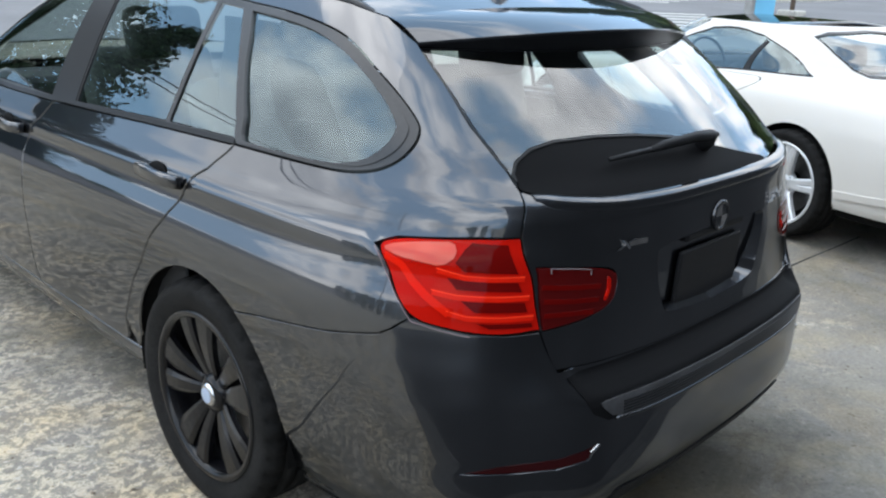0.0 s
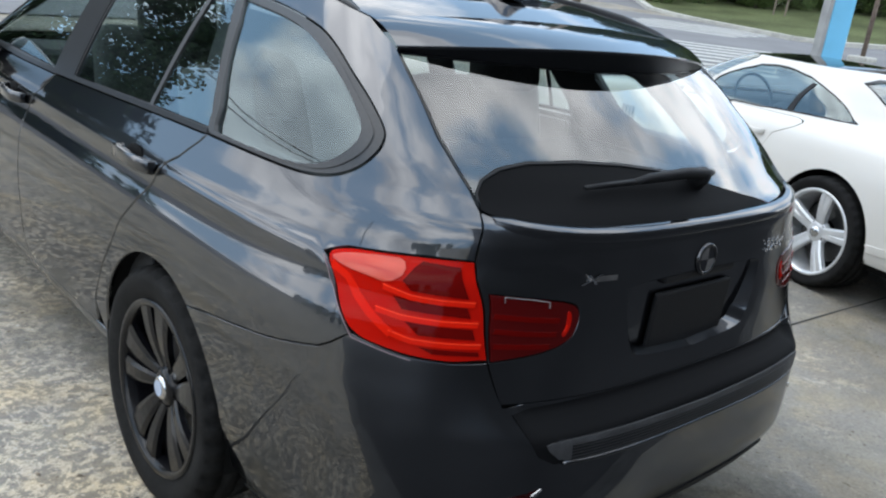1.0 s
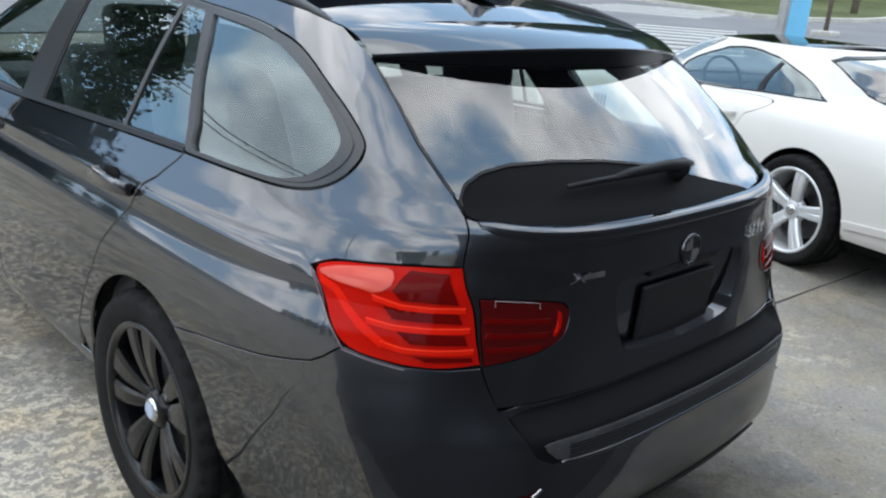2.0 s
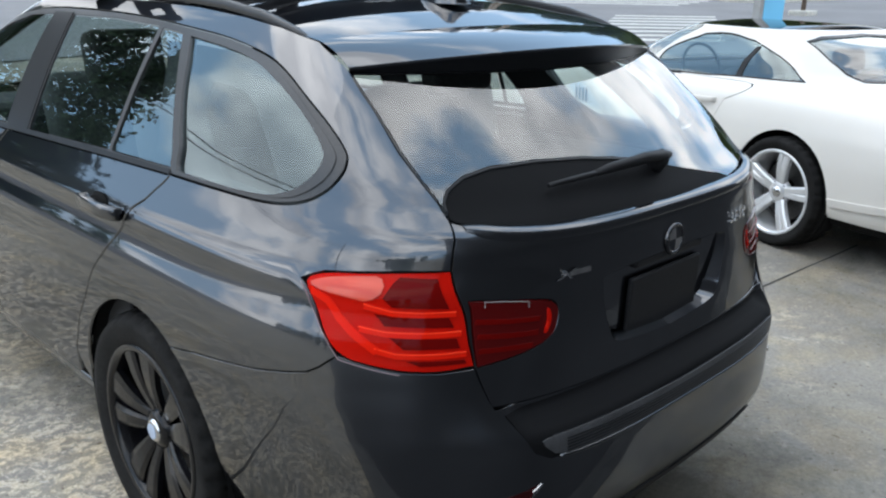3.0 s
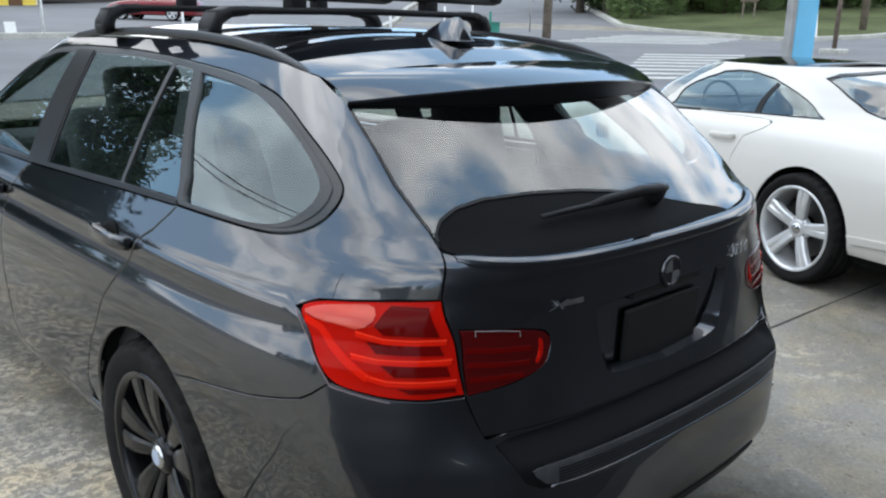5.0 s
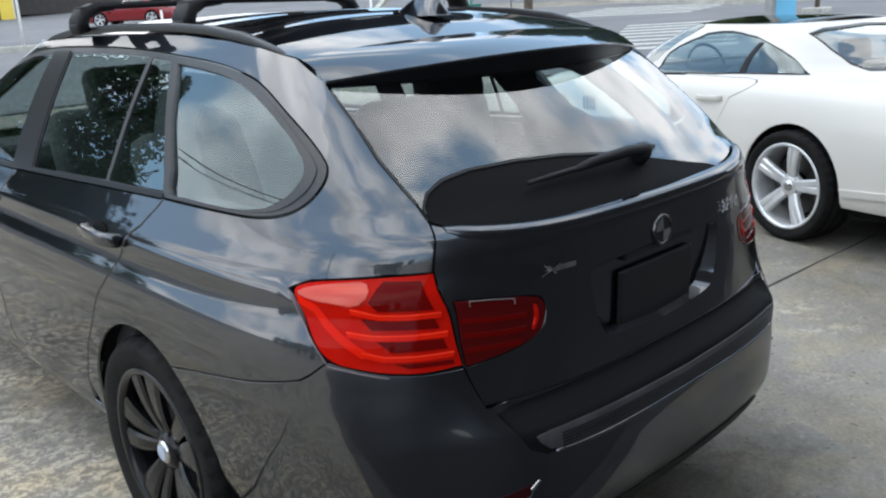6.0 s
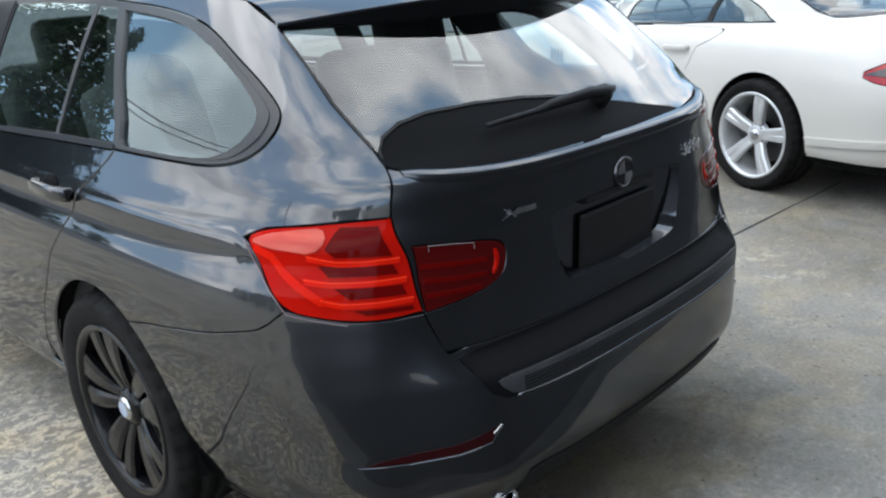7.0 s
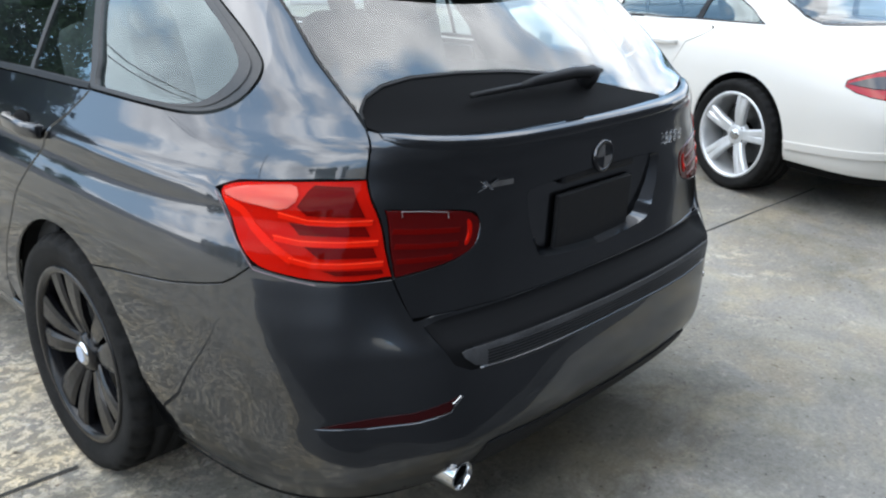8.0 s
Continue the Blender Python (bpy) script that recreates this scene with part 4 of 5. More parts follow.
# door handles
for sgn in (-1, 1):
    for y, z in ((.225, .905), (1.30, .885)):
        h = tagged(new("door_handle"), "body-coloured door handle over a painted dark recess")
        h.parent = car
        s, _ = side([(y, z)])[0]
        p = Vector(GREY.at(s, z))
        n = Vector(GREY.normal(s, z))
        h.matrix_basis = Matrix.Translation((p.x * -sgn, p.y, p.z))
        n.x *= -sgn
        t = Vector((0, 1, 0))
        up = n.cross(t) if sgn > 0 else t.cross(n)
        up = up if up.z > 0 else -up
        line = [t * 0.105 + n * 0.004, t * 0.085 + n * 0.026, t * 0.03 + n * 0.034 + up * .002, t * -0.04 + n * 0.036, t * -0.085 + n * 0.034, t * -0.108 + n * 0.022, t * -0.115 + n * 0.002]
        part("grip", bar([tuple(q) for q in line], 0.020, 0.034), PAINT, h, "", True)
        # shade behind the grip, painted as a near-black dome instead of a hollow
        bm = bmesh.new()
        bmesh.ops.create_uvsphere(bm, u_segments=20, v_segments=10, radius=1.0, matrix=Matrix.Translation(t * 0.03 + up * .004 - n * 0.004) @ Matrix((t, up, n)).transposed().to_4x4() @ Matrix.Diagonal((0.052, 0.030, 0.010, 1)))
        part("recess", bm, DARK, h, "near-black dome painted for the shaded finger recess", True)

# door mirrors
for sgn in (-1, 1):
    mir = tagged(new("door_mirror"), "body-coloured door mirror")
    mir.parent, mir.location = car, (sgn * .96, 1.72, 1.03)
    part("housing", box((.20, .10, .14), (0, 0, 0), (0, 0, sgn * 8), .035), PAINT, mir, "", True)
    part("mirror_glass", box((.17, .006, .11), (0, -.052, 0), (0, 0, sgn * 8), .002), CHROME, mir, "mirror glass")
    part("stalk", box((.12, .05, .05), (-sgn * .12, .01, -.05), (0, 0, 0), .015), PAINT, mir)
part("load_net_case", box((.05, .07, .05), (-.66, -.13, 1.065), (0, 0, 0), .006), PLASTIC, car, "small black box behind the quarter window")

# exhaust
ex = tagged(new("exhaust_tip"), "chrome exhaust tip")
ex.parent = car
ex.matrix_basis = pose(-.475, -.985, .245, 0, 0, 4)
part("exhaust_outer", lathe([(0.12, 0.035), (0.0, 0.036), (-0.004, 0.034), (-0.002, 0.031), (0.02, 0.030), (0.12, 0.029)], 32, "Y"), CHROME, ex, "", True)
part("exhaust_inside", lathe([(0.03, 0.032), (0.03, 0.0005)], 24, "Y"), DARK, ex, "near-black disc closing the pipe")

# aerial fin
def fin(car_root):
    bm = bmesh.new()
    rows, ny = [], 12
    for i in range(ny + 1):
        f = i / ny
        y = 0.12 - 0.235 * f
        hgt = 0.066 * (math.sin(min(f * 1.25, 1) * math.pi / 2) ** 1.3) * (1 if f < 0.86 else max(0.0, 1 - ((f - 0.86) / 0.14) ** 2 * 0.9))
        w = 0.042 * math.sin(min(1, 0.12 + f * 1.1) * math.pi / 2) * (1 if f < .8 else 1 - (f - .8) * 1.2)
        rows.append([bm.verts.new((w * math.cos(a) * (1 - 0.55 * math.sin(a)), y, hgt * math.sin(a))) for a in [math.pi * k / 10 for k in range(11)]])
    for q, v2 in zip(rows, rows[1:]):
        for k in range(10):
            bm.faces.new((q[k], q[k + 1], v2[k + 1], v2[k]))
    bm.faces.new(rows[0]), bm.faces.new(rows[-1])
    bmesh.ops.recalc_face_normals(bm, faces=bm.faces[:])
    ob = part("aerial_fin", bm, PAINT, car_root, "", True)
    ob.location = (0.0, -0.13, 1.436)


fin(car)

for y in (0.0, 2.81):
    for out in (-1, 1):
        car_wheel(car, (out * 0.812, y, 0.330), out, 0.330, 0.225, 0.243, WHEELBLACK, "blades")

GREYTRIM = material("dark_grey_trim", (0.035, 0.036, 0.038), 0.7, 0, 0, 0.25, grain=0.1, grain_scale=90)


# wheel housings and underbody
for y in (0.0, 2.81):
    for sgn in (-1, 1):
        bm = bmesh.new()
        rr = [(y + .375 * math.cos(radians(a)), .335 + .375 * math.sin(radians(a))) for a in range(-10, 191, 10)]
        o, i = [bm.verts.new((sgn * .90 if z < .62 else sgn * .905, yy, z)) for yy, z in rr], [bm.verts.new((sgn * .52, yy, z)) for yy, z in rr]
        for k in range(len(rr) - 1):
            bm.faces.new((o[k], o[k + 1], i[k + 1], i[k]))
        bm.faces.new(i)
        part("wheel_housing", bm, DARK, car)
part("underbody", box((1.0, 4.2, 0.03), (0, 1.25, .215)), DARK, car)
part("rear_underbody", box((1.15, 0.40, 0.03), (0, -.70, .235)), DARK, car)
part("silencer", box((0.7, 0.30, 0.12), (0, -.70, .275), (0, 0, 0), 0.03), DARK, car)

# cabin
skin(GREY, "door_card", side(dense([(.15, .45), (1.9, .45), (1.9, 1.005), (1.03, 1.005), (.15, 1.03)], 0.1)), GREYTRIM, car, "dark door lining", off=-0.06, gap=0.0, flange=0.01, cell=0.06)
skin(GREY, "pillar_trim", side([(.30, 1.345), (.10, 1.345), (-.11, 1.336), (-.23, 1.315), (-.34, 1.275), (-.43, 1.22), (-.50, 1.16), (-.56, 1.10), (-.60, 1.03), (-.4, .98), (.10, .98)]), GREYTRIM, car, "dark moulded trim round the quarter window inside",
     holes=[rounded(side([(.035, 1.265), (-.16, 1.262), (-.255, 1.215), (-.425, 1.055), (-.15, 1.062)]), 1, keep=(3,))], off=-0.045, gap=0.0, flange=0.012)
part("load_floor", box((1.2, 1.1, 0.02), (0, -.30, .66)), INTERIOR, car)
part("load_cover", box((1.16, .62, 0.012), (0, -.35, .985)), INTERIOR, car, "dark load cover")
part("cabin_floor", box((1.5, 2.2, 0.02), (0, 1.2, .34)), INTERIOR, car)
for x, y in ((-.42, .26), (.42, .26), (-.36, 1.22), (.36, 1.22)):
    seat = tagged(new("car_seat"), "grey cloth seat with a headrest")
    seat.parent, seat.location = car, (x, y, 0)
    part("backrest", box((.60 if y < 1 else .52, .14, .66), (0, 0, .82), (-14, 0, 0), .05), SEATCLOTH, seat, "", True)
    part("cushion", box((.50, .50, .16), (0, .30, .48), (0, 0, 0), .05), SEATCLOTH, seat, "", True)
    part("headrest", box((.30, .10, .19), (0, -.07, 1.205), (-10, 0, 0), .04), SEATCLOTH, seat, "", True)
part("dashboard", box((1.35, .45, .3), (0, 2.0, .82), (0, 0, 0), .06), INTERIOR, car)


# ---- ground ----
def concrete_material():
    m = bpy.data.materials.new("worn_concrete")
    m.use_nodes = True
    nt = m.node_tree
    b = nt.nodes["Principled BSDF"]
    b.inputs["Roughness"].default_value = 0.85
    b.inputs["Specular IOR Level"].default_value = 0.25
    tc = nt.nodes.new("ShaderNodeTexCoord")

    def noise(scale, detail=6, rough=0.55, distort=0.0):
        n = nt.nodes.new("ShaderNodeTexNoise")
        n.inputs["Scale"].default_value, n.inputs["Detail"].default_value, n.inputs["Roughness"].default_value, n.inputs["Distortion"].default_value = scale, detail, rough, distort
        nt.links.new(tc.outputs["Object"], n.inputs["Vector"])
        return n.outputs[0]

    def ramp(src, stops):
        r = nt.nodes.new("ShaderNodeValToRGB")
        while len(r.color_ramp.elements) < len(stops):
            r.color_ramp.elements.new(0.5)
        for e, (p, c) in zip(r.color_ramp.elements, stops):
            e.position, e.color = p, (*c, 1)
        nt.links.new(src, r.inputs[0])
        return r.outputs[0]

    def mix(fac, a, c, mode="MIX", amount=None):
        x = nt.nodes.new("ShaderNodeMix")
        x.data_type, x.blend_type = "RGBA", mode
        if amount is None:
            nt.links.new(fac, x.inputs[0])
        else:
            x.inputs[0].default_value = amount
        for sock, val in ((x.inputs[6], a), (x.inputs[7], c)):
            if isinstance(val, tuple):
                sock.default_value = (*val, 1)
            else:
                nt.links.new(val, sock)
        return x.outputs[2]

    base = ramp(noise(0.8, 4), [(0.32, (0.165, 0.163, 0.152)), (0.50, (0.203, 0.202, 0.190)), (0.66, (0.250, 0.248, 0.232))])
    fine = ramp(noise(60, 8, 0.78), [(0.36, (0.62, 0.61, 0.60)), (0.5, (1.0, 1.0, 1.0)), (0.64, (1.28, 1.27, 1.25))])
    col = mix(None, base, fine, "MULTIPLY", 0.55)
    sep = nt.nodes.new("ShaderNodeSeparateXYZ")
    nt.links.new(tc.outputs["Object"], sep.inputs[0])
    worn = nt.nodes.new("ShaderNodeMapRange")
    worn.inputs[1].default_value, worn.inputs[2].default_value, worn.inputs[3].default_value, worn.inputs[4].default_value = 0.3, -1.3, -0.08, 0.20
    nt.links.new(sep.outputs[0], worn.inputs[0])
    where = nt.nodes.new("ShaderNodeMath")
    where.operation = "ADD"
    nt.links.new(noise(1.5, 8, 0.72, 0.9), where.inputs[0])
    nt.links.new(worn.outputs[0], where.inputs[1])
    zone = ramp(where.outputs[0], [(0.47, (0, 0, 0)), (0.70, (1, 1, 1))])
    flake = ramp(noise(22, 9, 0.76, 0.4), [(0.49, (0, 0, 0)), (0.53, (1, 1, 1))])
    col = mix(mix(None, flake, zone, "MULTIPLY", 1.0), col, ramp(noise(80, 6, .7), [(0.3, (0.31, 0.290, 0.25)), (0.7, (0.62, 0.585, 0.50))]))
    film = ramp(noise(3.1, 8, 0.7, 1.2), [(0.45, (1, 1, 1)), (0.62, (1.16, 1.15, 1.08))])
    col = mix(None, col, film, "MULTIPLY", 1.0)
    chips = ramp(noise(38, 4, 0.55, 0.3), [(0.61, (0, 0, 0)), (0.645, (1, 1, 1))])
    col = mix(mix(None, chips, zone, "MULTIPLY", 0.8), col, (0.46, 0.45, 0.41))
    tan = ramp(noise(2.3, 6, 0.65, 0.5), [(0.47, (1, 1, 1)), (0.64, (1.11, 1.035, 0.90))])
    col = mix(None, col, tan, "MULTIPLY", 1.0)
    damp = ramp(noise(1.5, 7, 0.68, 0.8), [(0.34, (0.70, 0.71, 0.69)), (0.50, (1, 1, 1))])
    col = mix(None, col, damp, "MULTIPLY", 1.0)
    # bumper's soft shadow at the head of the bay, painted into the colour
    spot = nt.nodes.new("ShaderNodeVectorMath")
    spot.operation = "DISTANCE"
    squash = nt.nodes.new("ShaderNodeVectorMath")
    squash.operation = "MULTIPLY"
    squash.inputs[1].default_value = (0.6, 1, 1)
    nt.links.new(tc.outputs["Object"], squash.inputs[0])
    nt.links.new(squash.outputs[0], spot.inputs[0])
    spot.inputs[1].default_value = (0.08, -0.86, 0)
    edge = nt.nodes.new("ShaderNodeMath")
    edge.operation = "MULTIPLY_ADD"
    edge.inputs[1].default_value = 0.9
    nt.links.new(noise(3.5, 8, 0.75, 0.8), edge.inputs[0])
    nt.links.new(spot.outputs["Value"], edge.inputs[2])
    bumper_shade = ramp(edge.outputs[0], [(0.62, (0.40, 0.39, 0.36)), (1.0, (1, 1, 1))])
    col = mix(None, col, bumper_shade, "MULTIPLY", 1.0)
    spots = ramp(noise(31, 4, 0.6), [(0.31, (0.40, 0.36, 0.33)), (0.36, (1, 1, 1))])
    col = mix(None, col, spots, "MULTIPLY", 1.0)
    col = mix(None, col, (1.06, 1.0, 0.955), "MULTIPLY", 1.0)
    nt.links.new(col, b.inputs["Base Color"])
    bp = nt.nodes.new("ShaderNodeBump")
    bp.inputs["Strength"].default_value, bp.inputs["Distance"].default_value = 0.55, 0.008
    nt.links.new(noise(55, 8, 0.7), bp.inputs["Height"])
    nt.links.new(bp.outputs[0], b.inputs["Normal"])
    return m


CONCRETE = concrete_material()
ASPHALT = material("street_asphalt", (0.17, 0.17, 0.175), 0.9, 0, 0, 0.2, grain=0.12, grain_scale=30, stain=0.12, stain_scale=0.4)
radii = [0, 1, 2, 3, 4, 5, 6, 7, 8, 9, 10, 12, 14, 17, 20, 24, 28, 32, 36, 40, 46, 52, 60, 70, 85, 110, 150, 220, 400, 900]
gv, gf, GN = [(0, 0, ground_z(0, 0))], [], 96
for r in radii[1:]:
    for k in range(GN):
        a = k * math.tau / GN
        gv.append((r * math.cos(a), r * math.sin(a), ground_z(r * math.cos(a), r * math.sin(a)) if r < 300 else ground_z(300 * math.cos(a), 300 * math.sin(a))))
gf += [(0, 1 + k, 1 + (k + 1) % GN) for k in range(GN)]
for i in range(len(radii) - 2):
    for k in range(GN):
        a, b = 1 + i * GN + k, 1 + i * GN + (k + 1) % GN
        gf.append((a, a + GN, b + GN, b))
ground = link_mesh("ground", gv, gf, CONCRETE)
tagged(ground, "worn grey concrete lot with straw-coloured patches", "ground", kind="structure")
# the lot's sheet lies a touch below nought so that tyres stand on it
ground.location.z = -ground_z(0, 0)

# expansion joints in the concrete: narrow dark grooves
JOINT = material("joint_filler", (0.035, 0.034, 0.03), 0.95, grain=0.3, grain_scale=40)


def joint(name, a, b, w):
    bm = bmesh.new()
    a, b = Vector(a), Vector(b)
    n = 24
    d = (b - a).normalized()
    q = Vector((-d.y, d.x, 0))
    rows = []
    for i in range(n + 1):
        p = a.lerp(b, i / n) + q * 0.006 * noise.noise(Vector((i * 0.7, a.x, 0)))
        ww = w * (0.7 + 0.6 * abs(noise.noise(Vector((i * 0.9, 3.3, a.y)))))
        rows.append([bm.verts.new((p.x + q.x * k, p.y + q.y * k, 0.0045)) for k in (-ww / 2, ww / 2)])
    for r, t in zip(rows, rows[1:]):
        bm.faces.new((r[0], r[1], t[1], t[0]))
    ob = part(name, bm, JOINT, ground)
    return ob


joint("joint", (-4.5, .12, 0), (-.95, 0.0, 0), 0.016)
joint("joint", (1.6, -.165, 0), (6.5, -.36, 0), 0.016)

def turned_ring():
    pts = [(-.36 + .17 * math.cos(a), 1.32 + .17 * math.sin(a) * .35, .93 + .17 * math.sin(a) * .93) for a in [k * math.tau / 24 for k in range(25)]]
    return tube(pts, .011, 8, caps=False)


# ---- the white roadster ----
WHITE = Shell([
    (.18, .80, -.98, 3.30, 12.0, 3.2), (.30, .872, -1.03, 3.40, 12.0, 3.2), (.42, .888, -1.06, 3.44, 12.0, 3.2), (.55, .892, -1.055, 3.44, 12.0, 3.2), (.68, .885, -1.03, 3.38, 11.0, 3.2), (.76, .872, -.99, 3.2, 10.0, 3.0),
    (.84, .848, -.95, 2.9, 9.0, 2.8), (.89, .812, -.92, 2.4, 8.0, 2.8), (.915, .778, -.90, 2.05, 7.0, 2.8), (.930, .750, -.60, 1.95, 6.0, 3.0), (.945, .740, -.25, 1.85, 6.0, 3.0),
    (1.06, .692, -.02, 1.70, 5.0, 2.8), (1.15, .642, .10, 1.50, 4.5, 2.8), (1.22, .595, .28, 1.32, 4.2, 3.0), (1.265, .55, .50, 1.15, 4.0, 3.0)], 0.8, 1.02, zref=0.6)
wside, wrear = WHITE.from_side, WHITE.from_rear
WA = 18.9
wcar = thing("roadster", "white two-door car with silver five-spoke wheels on concrete", "car", pose(3.967, -.149, 0, 0, 0, -WA))
w_win = rounded(wside([(1.52, .905), (1.36, 1.03), (1.21, 1.125), (1.03, 1.185), (.85, 1.205), (.62, 1.190), (.36, 1.11), (.20, 1.04), (.07, .962), (.58, .945), (1.1, .922)]), 1, keep=(0, 8))
w_door_b = [(.47, .925), (.54, .81), (.60, .68), (.655, .5), (.68, .27)]
w_tail = rounded(wside([(-.63, .735), (-.76, .81), (-.86, .865)]) + wrear([(.62, .862), (.45, .862), (.45, .72), (.62, .69)]) + wside([(-.92, .675), (-.76, .69)]), 1)
w_rglass = rounded(wrear([(.50, 1.205), (.50, 1.12), (.46, .975), (.3, .968), (0, .968), (0, 1.225)]), 1, keep=(4, 5))
w_arch = arc(0, .335, .362, 205, -12, 24)
body_poly = [(0.0, .265)] + wrear([(.5, .265)]) + wside([(-.6, .265), (-.36, .262)] + w_arch[3:] + [(.68, .27)] + w_door_b[::-1][1:] + [(1.1, .918), (1.6, .90), (1.62, .93), (1.36, 1.06), (1.24, 1.15), (1.1, 1.225)])
body_poly += [(s_, 1.245) for s_ in np.linspace(wside([(1.1, 1.245)])[0][0], 0.0, 40)]
skin(WHITE, "body", body_poly, WHITEPAINT, wcar, sides=("both",), holes=[w_win, w_tail, w_rglass])
skin(WHITE, "door", wside(w_door_b + [(1.60, .27), (1.72, .40), (1.74, .7), (1.66, .895), (1.1, .916)]), WHITEPAINT, wcar)
skin(WHITE, "front_body", wside([(1.60, .27), (2.2, .24)] + arc(2.56, .335, .362, 195, 0, 20) + [(2.93, .2)]) + [(WHITE.end, .2), (WHITE.end, .93)] + wside([(1.62, .915), (1.66, .895), (1.74, .7), (1.72, .40)]), WHITEPAINT, wcar, flange=0.0)
skin(WHITE, "side_window", w_win, SIDEGLASS, wcar, gap=0.0, flange=0.0, off=-0.004)
skin(WHITE, "rear_window", w_rglass, REARGLASS, wcar, sides=("both",), gap=0.0, flange=0.0, off=-0.004)
skin(WHITE, "rear_window_frame", w_rglass, BLACKTRIM, wcar, "black frame of the rear window", holes=[shrunk(w_rglass, 0.011)], sides=("both",), gap=0.0, flange=0.004, off=0.002)
skin(WHITE, "window_seal", w_win, BLACKTRIM, wcar, "black window seal", holes=[shrunk(w_win, 0.006)], gap=0.0, flange=0.01, off=0.003)
skin(WHITE, "window_bar", wside([(.545, .945), (.60, .945), (.52, 1.14), (.49, 1.135)]), BLACKTRIM, wcar, "slim black window bar", gap=0.0, off=0.001)
for k in range(4):
    skin(WHITE, "wing_vent", wside([(1.97 + k * .045, .60), (1.985 + k * .045, .70), (2.007 + k * .045, .70), (1.992 + k * .045, .60)]), DARK, wcar, "dark slot of the wing vent", gap=0.0, flange=0.002, off=0.002)
wlens = skin(WHITE, "tail_light", w_tail, material("car_lens_red", (0.40, 0.010, 0.012), 0.1, 0, 0.4), wcar, "red tail light with a smoky band", gap=0.003, flange=0.02)
skin(WHITE, "tail_light_band", wside([(-.67, .738), (-.78, .785), (-.90, .808)]) + wrear([(.6, .815), (.46, .815), (.46, .755), (.62, .745)]) + wside([(-.92, .735), (-.80, .728)]), material("smoky_band", (0.05, 0.04, 0.04), 0.15, 0, 0.8), wcar, "smoky band", gap=0, flange=0.004, off=0.005)
skin(WHITE, "bumper_edge", wside([(-.365, .375), (-.39, .335), (-.70, .36), (-.96, .39)]) + wrear([(.5, .40), (0, .40), (0, .43), (.5, .43)]) + wside([(-.96, .425), (-.70, .40)]), WHITEPAINT, wcar, sides=("both",), gap=0, flange=0.012, off=0.012)
wp2 = [(s_, z_) for s_, z_ in wside([(1.60, .93), (1.36, 1.06), (1.24, 1.15), (1.1, 1.24)])]
skin(WHITE, "windscreen", wp2 + [(WHITE.end, 1.245), (WHITE.end, .93)], REARGLASS, wcar, sides=("both",), gap=0.0, flange=0.0)
inner_w = [(0.0, .20), (0.0, .95)] + wrear([(.5, .935), (.7, .92)]) + wside([(-.3, .925), (.2, .925), (1.1, .90), (1.7, .87), (1.9, .25), (.5, .22)] + arc(0, .335, .375, -10, 200, 24))
skin(WHITE, "inner_shell", inner_w, DARK, wcar, sides=("both",), holes=[w_tail], off=-0.014, gap=0, flange=0, cell=0.06)
loop = [WHITE.at(s_, 1.245) for s_ in np.linspace(0.0, WHITE.end, 60)]
xs = np.linspace(-1, 1, 21)
cap_rows = [[(-p[0] * x, p[1], p[2] + 0.028 * (1 - x * x) * min(1, i / 6, (59 - i) / 6)) for x in xs] for i, p in enumerate(loop)]
grid_mesh("roof_panel", cap_rows, GLOSSBLACK, wcar, "gloss black glass roof")
for sgn in (-1, 1):
    s_, z_ = wside([(.72, .795)])[0]
    p = WHITE.at(s_, z_)
    part("door_handle", bar([(sgn * (-p[0]) + sgn * .005, .82, .795), (sgn * -p[0] + sgn * .03, .80, .795), (sgn * -p[0] + sgn * .034, .72, .797), (sgn * -p[0] + sgn * .03, .63, .799), (sgn * -p[0] + sgn * .005, .60, .80)], .018, .03), WHITEPAINT, wcar, "", True)
    for y_ in (0.0, 2.56):
        car_wheel(wcar, (sgn * 0.793, y_, 0.330), sgn, 0.330, 0.255, 0.256, SILVER, 10.0)
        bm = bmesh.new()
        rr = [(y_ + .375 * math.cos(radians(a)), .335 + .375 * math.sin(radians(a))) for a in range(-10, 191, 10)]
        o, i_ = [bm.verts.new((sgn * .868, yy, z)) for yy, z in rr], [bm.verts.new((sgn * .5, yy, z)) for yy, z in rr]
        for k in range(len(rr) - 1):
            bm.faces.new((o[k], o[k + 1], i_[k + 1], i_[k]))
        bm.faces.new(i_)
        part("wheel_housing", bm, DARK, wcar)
    st = tagged(new("car_seat"), "dark leather seat")
    st.parent, st.location = wcar, (sgn * .36, .75, 0)
    part("backrest", box((.5, .14, .60), (0, 0, .68), (-16, 0, 0), .05), INTERIOR, st, "", True)
    part("cushion", box((.5, .5, .15), (0, .3, .40), (0, 0, 0), .05), INTERIOR, st, "", True)
    part("headrest", box((.26, .10, .16), (0, -.10, 1.02), (-12, 0, 0), .04), INTERIOR, st, "", True)
part("steering_wheel", turned_ring(), INTERIOR, wcar, "dark steering wheel", True)
part("dashboard", box((1.3, .4, .25), (0, 1.62, .80), (0, 0, 0), .05), INTERIOR, wcar)
part("cabin_floor", box((1.5, 2.4, .03), (0, .9, .25)), INTERIOR, wcar)
part("rear_underbody", box((1.3, .7, .03), (0, -.6, .25)), DARK, wcar)


